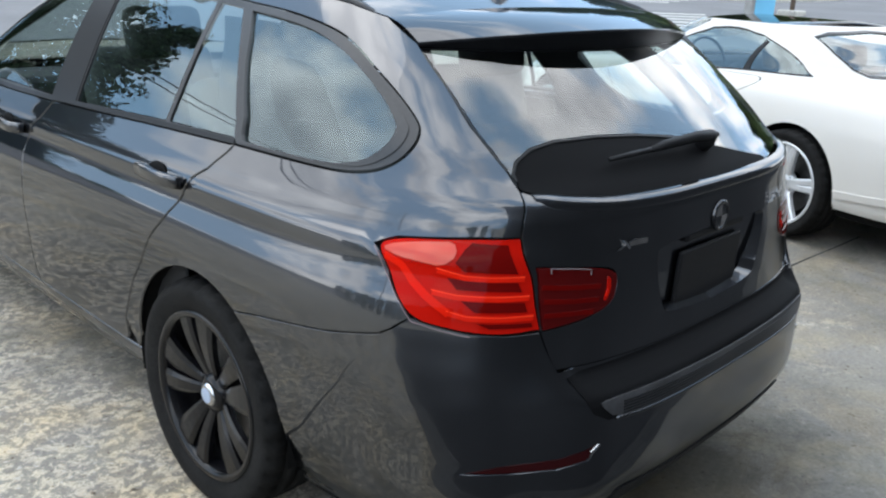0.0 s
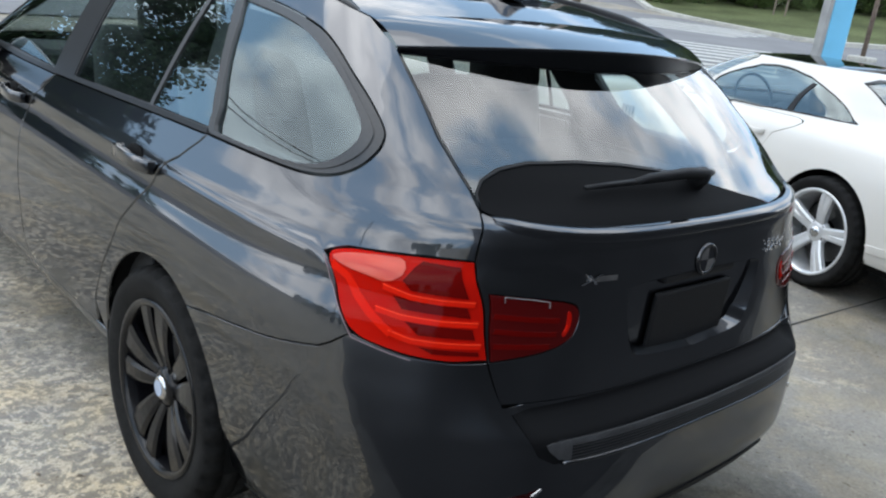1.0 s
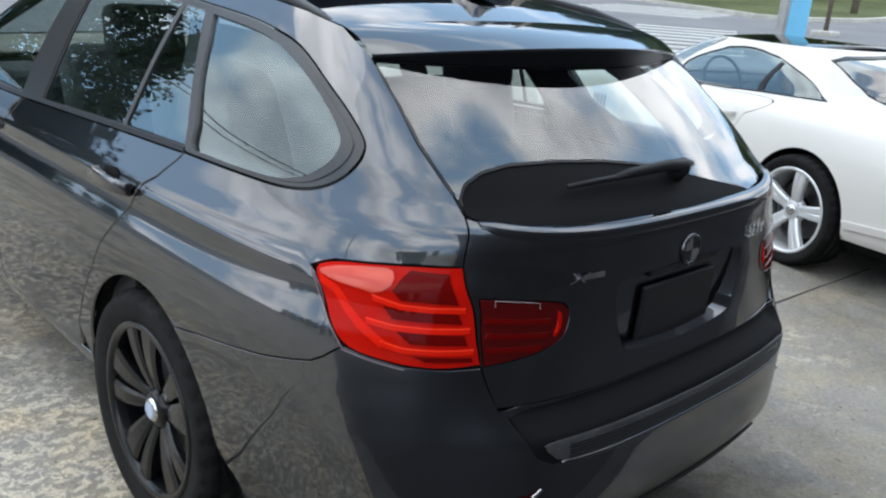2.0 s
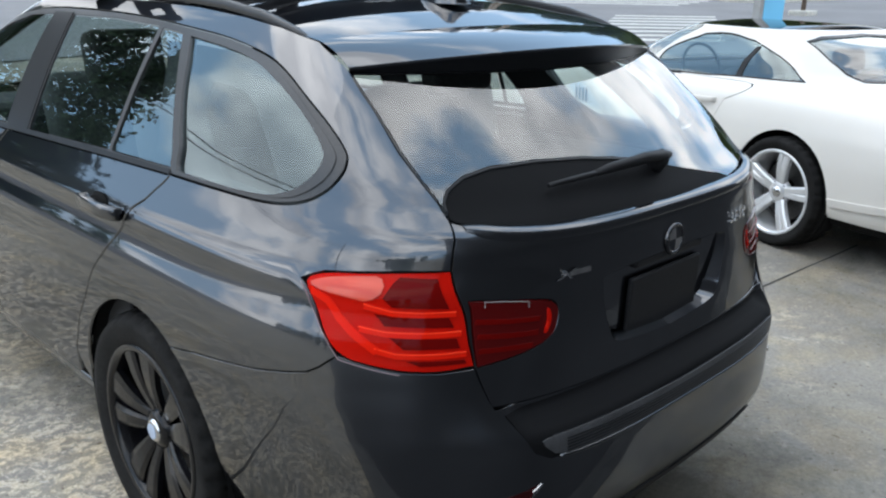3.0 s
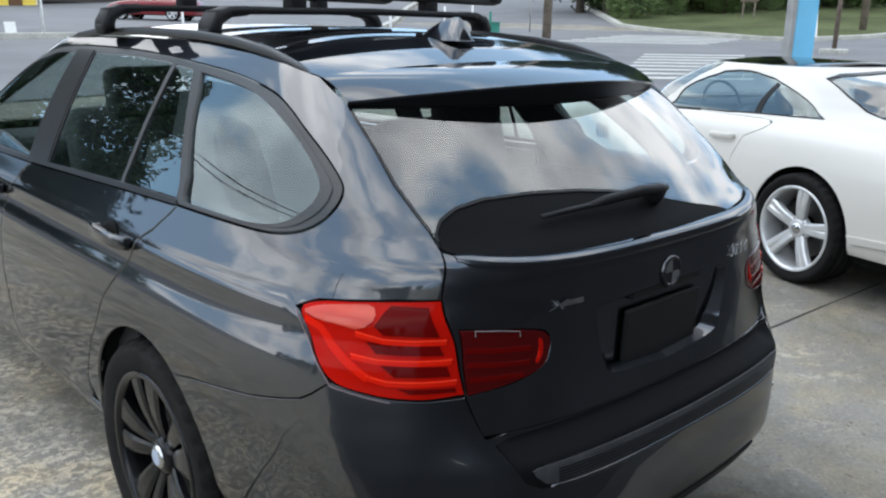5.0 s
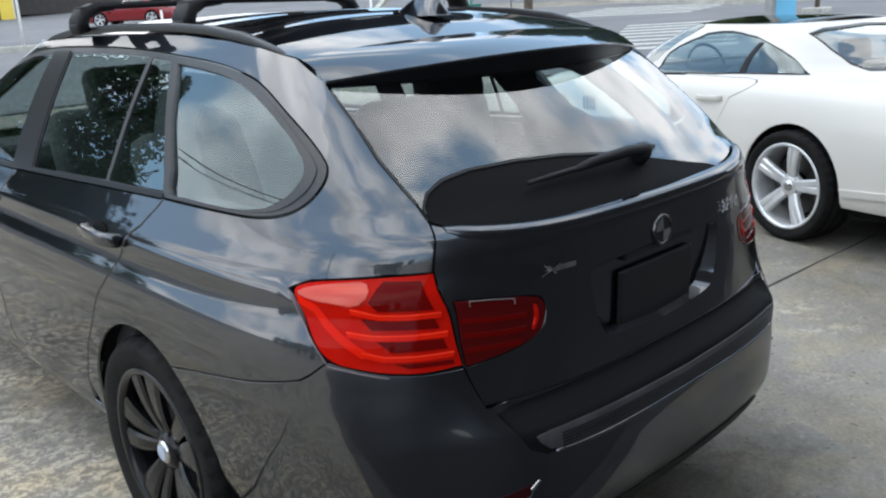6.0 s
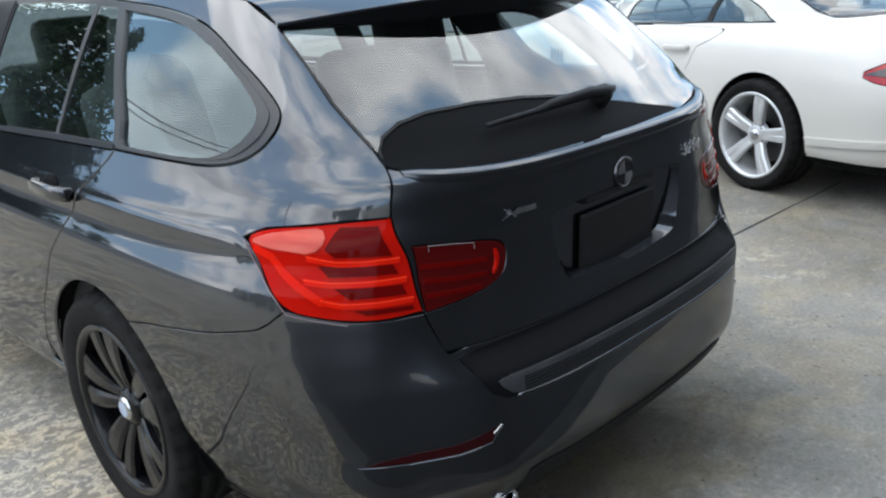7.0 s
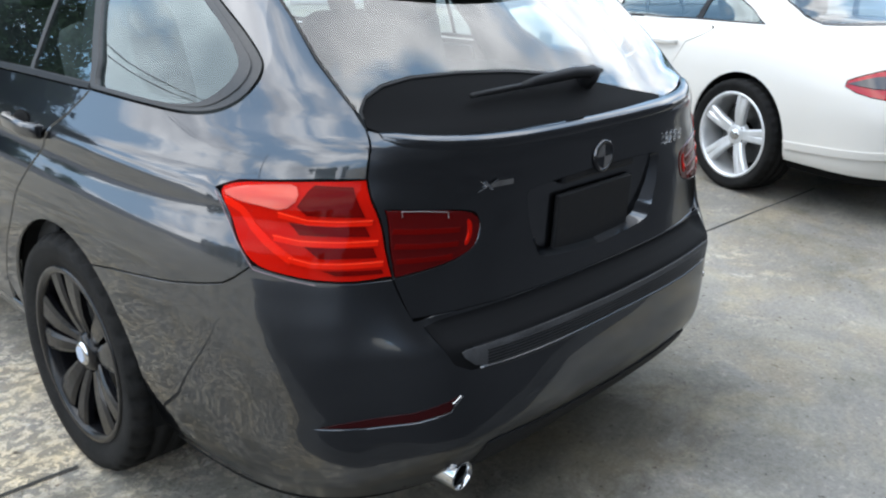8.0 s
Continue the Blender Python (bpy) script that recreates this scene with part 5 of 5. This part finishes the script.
# ---- roof rack with ski carriers ----
def ski_rack():
    rack = thing("roof_rack", "black roof crossbars with ribbed ski carriers clamped on", "roof rack")
    for y, zr, ski_from in ((.27, 1.450, -.44), (.86, 1.452, -.74)):
        cross = tagged(new("crossbar"), "black crossbar on two feet")
        cross.parent = rack
        zb = zr + 0.058
        part("bar", bar([(-.60, y, zb - .012), (-.52, y, zb), (0, y, zb + .006), (.52, y, zb), (.60, y, zb - .012)], .06, .022), PLASTIC, cross, "", True)
        for sgn in (-1, 1):
            part("foot", bar([(sgn * .606, y, zr - .010), (sgn * .605, y, zr + .012), (sgn * .592, y, zr + .036), (sgn * .55, y, zr + .054), (sgn * .49, y, zr + .058)], .075, .040, taper=(1, 1, .95, .8, .7)), PLASTIC, cross, "black foot clamped to the rail", True)
            part("clamp", box((.045, .062, .035), (sgn * .606, y, zr - .006), (0, sgn * 12, 0), .01), PLASTIC, cross, "", True)
        ski = tagged(new("ski_carrier"), "black hinged ski carrier with rubber ribs")
        ski.parent = rack
        zl = zb + .055
        part("lower_jaw", bar([(ski_from, y, zl), (-.3, y, zl + .004), (.3, y, zl + .004), (.66, y, zl)], .055, .032, taper=(.8, 1, 1, 1)), PLASTIC, ski, "", True)
        part("upper_jaw", bar([(ski_from, y, zl + .085), (-.3, y, zl + .098), (.3, y, zl + .098), (.66, y, zl + .09)], .05, .032, taper=(.8, 1, 1, 1)), PLASTIC, ski, "", True)
        part("hinge", box((.11 if y < .5 else .05, .065, .125), (ski_from + .02, y, zl + .045), (0, 0, 0), .03 if y < .5 else .018), PLASTIC, ski, "", True)
        part("latch", box((.09, .065, .12), (.655, y, zl + .048), (0, 0, 0), .018), PLASTIC, ski, "", True)
        # added filler that keeps sky from showing between the open ribs
        part("pad_backing", box((.60 - ski_from - .10, .030, .062), ((.60 + ski_from) / 2 + .04, y, zl + .049), (0, 0, 0), .004), RUBBER, ski, "black filler added behind the ribs to block the sky")
        for k in range(26):
            xr = ski_from + .09 + k * (.60 - ski_from - .09) / 26
            part("rubber_rib", box((.014, .042, .026), (xr, y, zl + .025), (0, 14, 0), .003), RUBBER, ski)
            part("rubber_rib", box((.014, .042, .026), (xr, y, zl + .073), (0, -14, 0), .003), RUBBER, ski)
        for x in (-.30, .30):
            part("mount", box((.06, .05, .05), (x, y, zb + .03), (0, 0, 0), .008), PLASTIC, ski, "", True)
        if y < .5:
            part("plain_label", box((.15, .002, .018), (.09, y - .029, zl + .006)), material("white_label", (.75, .75, .74), .5), ski, "blank white label")
    rack.matrix_basis = Matrix.Translation((0, .58, 0)) @ Matrix.Rotation(radians(6), 4, "Z") @ Matrix.Translation((0, -.58, 0))
    return rack


ski_rack()


# ---- street ----
def sheet(name, outline, mat, lift, step, label, category, kind="structure"):
    """A flat thing laid over the ground's shape within an outline."""
    from mathutils.geometry import delaunay_2d_cdt
    out = dense(outline, step)
    p = np.array(out)
    gx, gy = np.meshgrid(np.arange(p[:, 0].min(), p[:, 0].max(), step) + .013, np.arange(p[:, 1].min(), p[:, 1].max(), step) + .017)
    g = np.stack([gx.ravel(), gy.ravel()], 1)
    g = g[inside(g, out)]
    g = np.array([q for q in g if np.min((p[:, 0] - q[0]) ** 2 + (p[:, 1] - q[1]) ** 2) > (step * .4) ** 2]).reshape(-1, 2)
    n = len(out)
    v2, _, f2, *_ = delaunay_2d_cdt([Vector(q) for q in out] + [Vector(q) for q in g], [(i, (i + 1) % n) for i in range(n)], [], 0, 1e-6)
    v2 = np.array([tuple(v) for v in v2])
    tri = np.array([tuple(f) for f in f2])
    tri = tri[inside(v2[tri].mean(1), out)]
    z0 = ground_z(0, 0)
    ob = link_mesh(name, [(x, y, ground_z(x, y) - z0 + lift) for x, y in v2], [tuple(t) for t in tri], mat)
    return tagged(ob, label, category, kind=kind)


def gz(x, y):
    return ground_z(x, y) - ground_z(0, 0)


GRASS = material("mown_grass", (0.085, 0.098, 0.045), 0.9, 0, 0, 0.1, grain=0.4, grain_scale=14, stain=0.35, stain_scale=0.35, bump=0.6, bump_scale=20)
KERB = material("pale_kerb", (0.42, 0.41, 0.37), 0.85, 0, 0, 0.2, grain=0.12, grain_scale=12, stain=0.15, stain_scale=1.5)
MARK = material("road_marking", (0.46, 0.46, 0.43), 0.8, 0, 0, 0.2, grain=0.25, grain_scale=10)
road = sheet("road", [(-60, 9), (-8, 10), (4, 12), (9, 9.5), (11, 5), (14, -4), (20, -40), (90, -40), (90, 6), (42, 12.6), (35.4, 13.1), (32.0, 13.6), (31.0, 15.0), (32.4, 18), (35, 24.8), (46, 36), (70, 58), (62, 66), (36, 42), (22, 27.5), (14, 26), (-60, 27)], ASPHALT, 0.02, 2.5, "grey asphalt street with worn crosswalks", "road")
sheet("verge", [(32.3, 13.8), (36, 13.4), (42, 13.0), (90, 6.6), (120, 40), (100, 75), (71, 57.5), (46.4, 35.6), (35.4, 24.7), (32.8, 18)], GRASS, 0.10, 3.0, "mown grass bank across the street", "grass")
sheet("forecourt", [(-60, 27.5), (14, 26.6), (21.5, 28), (35, 42), (61, 67), (40, 100), (-60, 100)], ASPHALT, 0.06, 4.0, "grey asphalt forecourt", "pavement")


def kerb(name, line, w=.35, h=.13):
    pts = [Vector((x, y, gz(x, y) + h / 2)) for x, y in dense(line, 2.0, closed=False)]
    ob = part(name, bar([tuple(p) for p in pts], w, h + .12, .1), KERB, None)
    tagged(ob, "pale concrete kerb along the street", "kerb", kind="structure")


kerb("kerb", [(90, 6.3), (42, 12.8), (35.6, 13.2), (32.1, 13.7), (31.3, 15.0), (32.6, 18), (35.2, 24.8), (46.2, 35.8), (70, 57.7)])
kerb("kerb", [(-60, 27.2), (14, 26.3), (21.8, 27.8), (35.5, 42), (61.5, 66.5)], .3)

for i in range(8):
    a0, d = Vector((13.6 + i * .95, 8.6 + i * .55)), Vector((2.1, -2.1)).normalized()
    q = Vector((.9, .5)).normalized()
    c = [a0, a0 + d * 3.0, a0 + d * 3.0 + q * .5, a0 + q * .5]
    sheet("crosswalk_bar", [(p.x, p.y + .6) for p in c], MARK, 0.026, 1.0, "worn white crosswalk bar", "road marking")
for i in range(6):
    d = Vector((.60, -.80)).normalized()
    q = Vector((.80, .60)).normalized()
    a0 = Vector((23.6, 19.2)) + q * 1.1 * i + d * .5 * i
    c = [a0, a0 + d * 5.5, a0 + d * 5.5 + q * .55, a0 + q * .55]
    sheet("crosswalk_bar", [(p.x, p.y) for p in c], MARK, 0.026, 1.2, "worn white crosswalk bar", "road marking")
for x in (5.6, 6.9, 4.3):
    sheet("parking_line", [(x, 27.9), (x + .35, 27.9), (x + 2.9, 36.5), (x + 2.45, 36.5)], MARK, 0.066, 1.5, "pale yellow parking line", "road marking")

# ---- posts, poles and signs ----
BLUE = material("sky_blue_paint", (0.16, 0.50, 0.74), 0.5, 0, 0, 0.4, stain=0.1, stain_scale=1.0)
GREYMETAL = material("grey_metal", (0.32, 0.32, 0.31), 0.55, 0.3, 0, 0.4, stain=0.2, stain_scale=2)
WOODPOLE = material("weathered_pole", (0.20, 0.165, 0.13), 0.9, 0, 0, 0.2, grain=0.25, grain_scale=8, stain=0.25, stain_scale=1.2)
WHITEPOST = material("white_post", (0.72, 0.72, 0.70), 0.6, 0, 0, 0.3, stain=0.1, stain_scale=5)
RUST = material("rusty_post", (0.13, 0.10, 0.08), 0.85, 0, 0, 0.2, grain=0.3, grain_scale=10)


def upright(name, x, y, r, h, mat, label, category, sides=12, group=""):
    root = thing(name, label, category, pose(x, y, gz(x, y)), group)
    part("shaft", tube([(0, 0, -.1), (0, 0, h * .5), (0, 0, h)], r, sides, (1, .92, .84)), mat, root, "", True)
    return root


col = thing("sign_column", "tall column, sky blue on one face and grey on the other", "sign column", pose(18.2, 7.5, gz(18.2, 7.5), 0, 0, -20))
part("blue_face", box((.62, .24, 7.0), (.21, 0, 3.5), (0, 0, 0), .01), BLUE, col, "sky blue face")
part("grey_face", box((.12, .22, 7.0), (-.162, 0, 3.5), (0, 0, 0), .01), GREYMETAL, col, "grey face")
pole = upright("utility_pole", 23.8, 19.9, .17, 10.0, WOODPOLE, "weathered wooden utility pole by the street", "pole")
part("crossarm", box((2.4, .12, .14), (0, 0, 9.2)), WOODPOLE, pole)
pole2 = upright("utility_pole", 40.2, 14.8, .17, 10.0, WOODPOLE, "weathered wooden utility pole on the verge", "pole")
part("crossarm", box((2.4, .12, .14), (0, 0, 9.2)), WOODPOLE, pole2)
sp = upright("post", 25.8, 9.8, .075, 3.0, RUST, "rusty steel post on a concrete foot", "post")
part("foot", box((.85, .6, .22), (0, 0, .06), (0, 0, 0), .05), KERB, sp, "concrete foot")
sg = upright("street_sign", 28.2, 24.7, .035, 2.9, GREYMETAL, "street sign seen from behind, pale metal back", "sign")
bm = lathe([(-.01, .0005), (-.01, .38), (.01, .38), (.01, .0005)], 8, "X")
bmesh.ops.rotate(bm, cent=(0, 0, 0), matrix=Matrix.Rotation(radians(40), 3, "Z") @ Matrix.Rotation(radians(22.5), 3, "X"), verts=bm.verts[:])
bmesh.ops.translate(bm, vec=(0, -.05, 2.75), verts=bm.verts[:])
part("sign_back", bm, GREYMETAL, sg, "pale octagonal back")
bs = thing("park_sign", "small brown sign on two wooden posts", "sign", pose(43.4, 22.3, gz(43.4, 22.3), 0, 0, -60))
part("board", box((.95, .06, .8), (0, 0, 1.35), (0, 0, 0), .01), RUST, bs)
for x in (-.3, .3):
    part("leg", box((.09, .09, 1.2), (x, .05, .5)), WOODPOLE, bs)
gb = thing("utility_box", "green metal utility box by the kerb", "utility box", pose(24.6, 23.7, gz(24.6, 23.7), 0, 0, -40))
TEAL = material("green_box_paint", (0.03, 0.20, 0.15), 0.5, 0, 0, 0.4, stain=0.15, stain_scale=3)
part("cabinet", box((.75, .6, .5), (0, 0, .25), (0, 0, 0), .03), TEAL, gb)
part("lid", box((.80, .65, .05), (0, 0, .52), (0, 0, 0), .015), TEAL, gb)
part("gauge_pipe", tube([(0, 0, .5), (0, 0, .95)], .05, 8), TEAL, gb)
for x, y, h in ((19.4, 23.9, 1.0), (26.2, 26.4, 1.6), (24.4, 26.3, 1.1), (7.9, 27.4, 2.6), (12.5, 27.0, 1.0)):
    upright("marker_post", x, y, .05, h, WHITEPOST, "white marker post beside the kerb", "post", 8, "marker posts")
gy = thing("guy_guard", "slanting pale guard on a guy wire", "guy wire guard", pose(33.5, 13.9, gz(33.5, 13.9)))
part("guard", tube([(0, 0, 0), (.35, .3, 1.6)], .05, 8), WHITEPOST, gy)

# ---- striped building ----
YELLOW = material("yellow_render", (0.72, 0.55, 0.10), 0.8, 0, 0, 0.2, stain=0.08, stain_scale=.6)
BROWN = material("brown_render", (0.13, 0.07, 0.04), 0.8, 0, 0, 0.2, stain=0.1, stain_scale=.6)
CREAM = material("cream_render", (0.66, 0.62, 0.48), 0.8, 0, 0, 0.2, stain=0.08, stain_scale=.6)
hs = thing("shop_building", "low shop painted in yellow and brown stripes", "building", pose(12.3, 58.5, gz(12.3, 58.5), 0, 0, 8))
part("wall", box((14, 8, 4.2), (-1.0, 4.1, 2.1)), CREAM, hs)
for k in range(8):
    part("stripe", box((.86, .08, 4.2 if k < 5 else 1.9), (5.4 - k * .9, .05, 2.1 if k < 5 else .95)), BROWN if k % 2 else YELLOW, hs)
part("roof", box((14.8, 9, .3), (-1.0, 4.1, 4.35)), GREYMETAL, hs)
win = part("window", box((4.0, .10, 1.3), (-.9, .02, 2.5)), GLOSSBLACK, hs, "dark shop window")
part("window_sill", box((4.2, .2, .12), (-.9, -.05, 1.82)), CREAM, win)
dk = thing("dark_shed", "dark flat-roofed shed beside the shop", "building", pose(23.2, 61.0, gz(23.2, 61), 0, 0, -4))
part("wall", box((9, 5, 3.0), (0, 2.5, 1.5)), material("dark_boards", (.045, .04, .038), .85, grain=.2, grain_scale=3), dk)
part("roof", box((9.6, 5.6, .2), (0, 2.5, 3.1)), GREYMETAL, dk)

# ---- parked cars far off ----
def far_car(x, y, turn, paint, label):
    c = copy_thing(wcar, pose(x, y, gz(x, y) + .06, 0, 0, turn))
    c.name = "parked_car"
    tagged(c, label, "car")
    for o in c.children_recursive:
        if o.type == "MESH" and o.data.materials and o.data.materials[0] == WHITEPAINT:
            o.material_slots[0].link = "OBJECT"
            o.material_slots[0].material = paint
    return c


far_car(17.6, 37.6, 40, material("red_car_paint", (.20, .008, .012), .3, 0, .6), "red car parked beyond the street")


# ---- trees ----
LEAF = material("green_leaves", (0.085, 0.125, 0.040), 0.6, 0, 0, 0.3)
LEAF2 = material("dark_green_leaves", (0.026, 0.046, 0.017), 0.6, 0, 0, 0.3)
BARK = material("grey_bark", (0.10, 0.085, 0.07), 0.95, 0, 0, 0.1, grain=.3, grain_scale=6)
for m in (LEAF, LEAF2):
    nt = m.node_tree
    geo, hsv, b = nt.nodes.new("ShaderNodeNewGeometry"), nt.nodes.new("ShaderNodeHueSaturation"), nt.nodes["Principled BSDF"]
    hsv.inputs["Color"].default_value = b.inputs["Base Color"].default_value
    mr = nt.nodes.new("ShaderNodeMapRange")
    mr.inputs[3].default_value, mr.inputs[4].default_value = 0.55, 1.7
    nt.links.new(geo.outputs["Random Per Island"], mr.inputs[0])
    nt.links.new(mr.outputs[0], hsv.inputs["Value"])
    nt.links.new(hsv.outputs[0], b.inputs["Base Color"])


def tree(name, seed, height, spread, low, leaf, mat, clumps=60, leaves=34):
    """A trunk with limbs and clumps of small leaves round the limb ends."""
    rng = random.Random(seed)
    root = thing(name, "leafy green tree with a grey trunk", "tree")
    trunk = bmesh.new()
    wood = [tube([(0, 0, -.2), (.1 * height * .1, 0, height * .3), (0, .05 * height * .2, height * .62)], height * .024, 9, (1.2, .8, .45))]
    ends = []
    for k in range(11):
        a, f = rng.uniform(0, math.tau), rng.uniform(.22, .6)
        e = Vector((math.cos(a) * spread * rng.uniform(.45, .8), math.sin(a) * spread * rng.uniform(.45, .8), height * rng.uniform(f + .12, .92)))
        b0 = Vector((0, 0, height * f))
        wood.append(tube([b0, b0.lerp(e, .5) + Vector((0, 0, .04 * height)), e], height * .009, 6, (1, .6, .25)))
        ends.append(e)
    me = bpy.data.meshes.new("trunk")
    vs, fs = [], []
    for w in wood:
        k = len(vs)
        w.verts.index_update()
        vs += [tuple(v.co) for v in w.verts]
        fs += [tuple(v.index + k for v in f.verts) for f in w.faces]
        w.free()
    trunk.free()
    link_mesh("trunk", vs, fs, BARK, root)
    vs, fs = [], []
    for c in range(clumps):
        a, q = rng.uniform(0, math.tau), math.sqrt(rng.random())
        h = rng.uniform(low, 1.0)
        wide = spread * (math.sin(min(1, (h - low + .12) / (1 - low + .12)) * math.pi * .92) ** .6 * .95 + .06)
        mid = ends[c % len(ends)] if c % 4 == 0 else Vector((math.cos(a) * wide * q, math.sin(a) * wide * q, h * height))
        rad = spread * rng.uniform(.14, .30)
        for _ in range(leaves):
            d = Vector((rng.gauss(0, 1), rng.gauss(0, 1), rng.gauss(0, .8)))
            p = mid + d.normalized() * rad * rng.random() ** .4
            u = Vector((rng.gauss(0, 1), rng.gauss(0, 1), rng.gauss(0, .6))).normalized()
            w = u.orthogonal().normalized()
            s = leaf * rng.uniform(.6, 1.4)
            k = len(vs)
            vs += [tuple(p - u * s), tuple(p + w * s * .55), tuple(p + u * s), tuple(p - w * s * .55)]
            fs.append((k, k + 1, k + 2, k + 3))
    link_mesh("crown", vs, fs, mat, root, smooth=False)
    return root


kinds = [tree("tree", 1, 9.0, 3.6, .05, .125, LEAF, 190, 120), tree("tree", 2, 11.0, 4.4, .10, .14, LEAF2, 200, 120), tree("tree", 3, 4.2, 2.6, .02, .10, LEAF, 90, 70)]
spots = []
rng = random.Random(5)
# a wood along the far bank
for i in range(30):
    f = i / 29
    spots.append((41 + 40 * f + rng.uniform(-2, 2), 31.5 - 25 * f + rng.uniform(-2, 2) + 5 * math.sin(f * 3.14), 1 if i % 2 == 0 else 0, rng.uniform(.74, .95) if i % 2 == 0 else rng.uniform(.85, 1.1)))
for i in range(15):
    f = i / 14
    spots.append((39.3 + 36 * f + rng.uniform(-1.5, 1.5), 27.6 - 24 * f + rng.uniform(-1, 1) + 4 * math.sin(f * 3.14), rng.choice((0, 2, 2)), rng.uniform(.45, .8)))
# beyond the street to the left, placed where the side windows mirror trees
for x, y, k, s in ((-9.2, 28.3, 1, 1.0), (-12.2, 31, 1, .5), (-6.0, 30, 1, .92), (-3.0, 32, 1, .80), (-12.0, 32, 2, .95), (-14.8, 33, 2, .9), (-17.5, 33, 2, .9), (.5, 40, 1, .8)):
    spots.append((x, y, k, s))
# low unseen trees added behind left, to darken what the tail light mirrors
for i in range(16):
    a, r, k, s = 156 + 4.0 * i + rng.uniform(-1, 1), 29 - .45 * i, (1, 0)[i % 2], rng.uniform(.22, .27) * (1.0, 1.2)[i % 2]
    spots.append((r * math.cos(radians(a)), r * math.sin(radians(a)), k, s))
# unseen trees added farther out all round behind, to close the horizon
for i in range(22):
    a = radians(165 + 150 * i / 21 + rng.uniform(-2, 2))
    r = rng.uniform(56, 70)
    spots.append((r * math.cos(a), r * math.sin(a), rng.choice((0, 2)), rng.uniform(.45, .7)))
used = set()
for x, y, k, s in spots:
    m = pose(x, y, gz(x, y), 0, 0, rng.uniform(0, 360)) @ Matrix.Diagonal((s, s, s * rng.uniform(.9, 1.15), 1))
    if k in used:
        copy_thing(kinds[k], m)
    else:
        kinds[k].matrix_basis = m
        used.add(k)

# ---- overhead lines along the street ----
for dx, z in ((0, 8.4), (.8, 8.9)):
    a, b = Vector((-26 - dx, 2, z)), Vector((-2 - dx, 34, z + .6))
    pts = [a.lerp(b, i / 20) - Vector((0, 0, .9 * math.sin(math.pi * i / 20))) for i in range(21)]
    wr = part("overhead_line", tube(pts, .03, 6), DARK, None)
    tagged(wr, "black overhead line slung along the street", "cable", "overhead lines")
for x, y in ((-26.5, 2), (-2.5, 34)):
    p = upright("utility_pole", x, y, .17, 9.5, WOODPOLE, "weathered wooden utility pole carrying overhead lines", "pole")
    part("crossarm", box((2.4, .12, .14), (0, 0, 8.6)), WOODPOLE, p)

# ---- plain unseen building added behind, closes the lot and darkens reflections ----
bh = thing("rear_building", "plain dark unseen building added behind to darken reflections", "building", pose(7.5, -6.2, 0, 0, 0, 2))
part("wall", box((24, 6, 8.6), (0, -3, 4.1)), material("reflection_dark_wall", (.05, .05, .052), .9, grain=.2, grain_scale=6, stain=.25, stain_scale=.7), bh)
part("roof", box((24.6, 6.6, .25), (0, -3, 8.52)), GREYMETAL, bh)
# unseen grey band added to soften where the mirrored dark ground begins
sheet("aisle_margin", [(-14, -7.4), (-14, -1.2), (-6, -1.12), (-1.4, -1.06), (-.7, -1.11), (-.1, -1.30), (.6, -1.67), (1.6, -1.8), (8, -1.92), (16, -2.05), (16, -7.9)], material("reflection_grey_edge", (.085, .084, .082), .9, 0, 0, .15, grain=.3, grain_scale=25, stain=.3, stain_scale=2.0), 0.0035, 1.0, "unseen grey edge of the dark ground added for reflections", "pavement")
# unseen dark ground added so the bumper mirrors dark; edge skirts the view
sheet("aisle", [(-14, -7.5), (-14, -1.45), (-6, -1.36), (-1.4, -1.28), (-.7, -1.32), (-.1, -1.50), (.6, -1.82), (1.6, -1.97), (8, -2.1), (16, -2.25), (16, -8)], material("reflection_dark_ground", (.045, .045, .047), .9, 0, 0, .15, grain=.2, grain_scale=25, stain=.2, stain_scale=1.0), 0.006, 1.0, "unseen dark ground added behind to darken the bumper's reflections", "pavement")
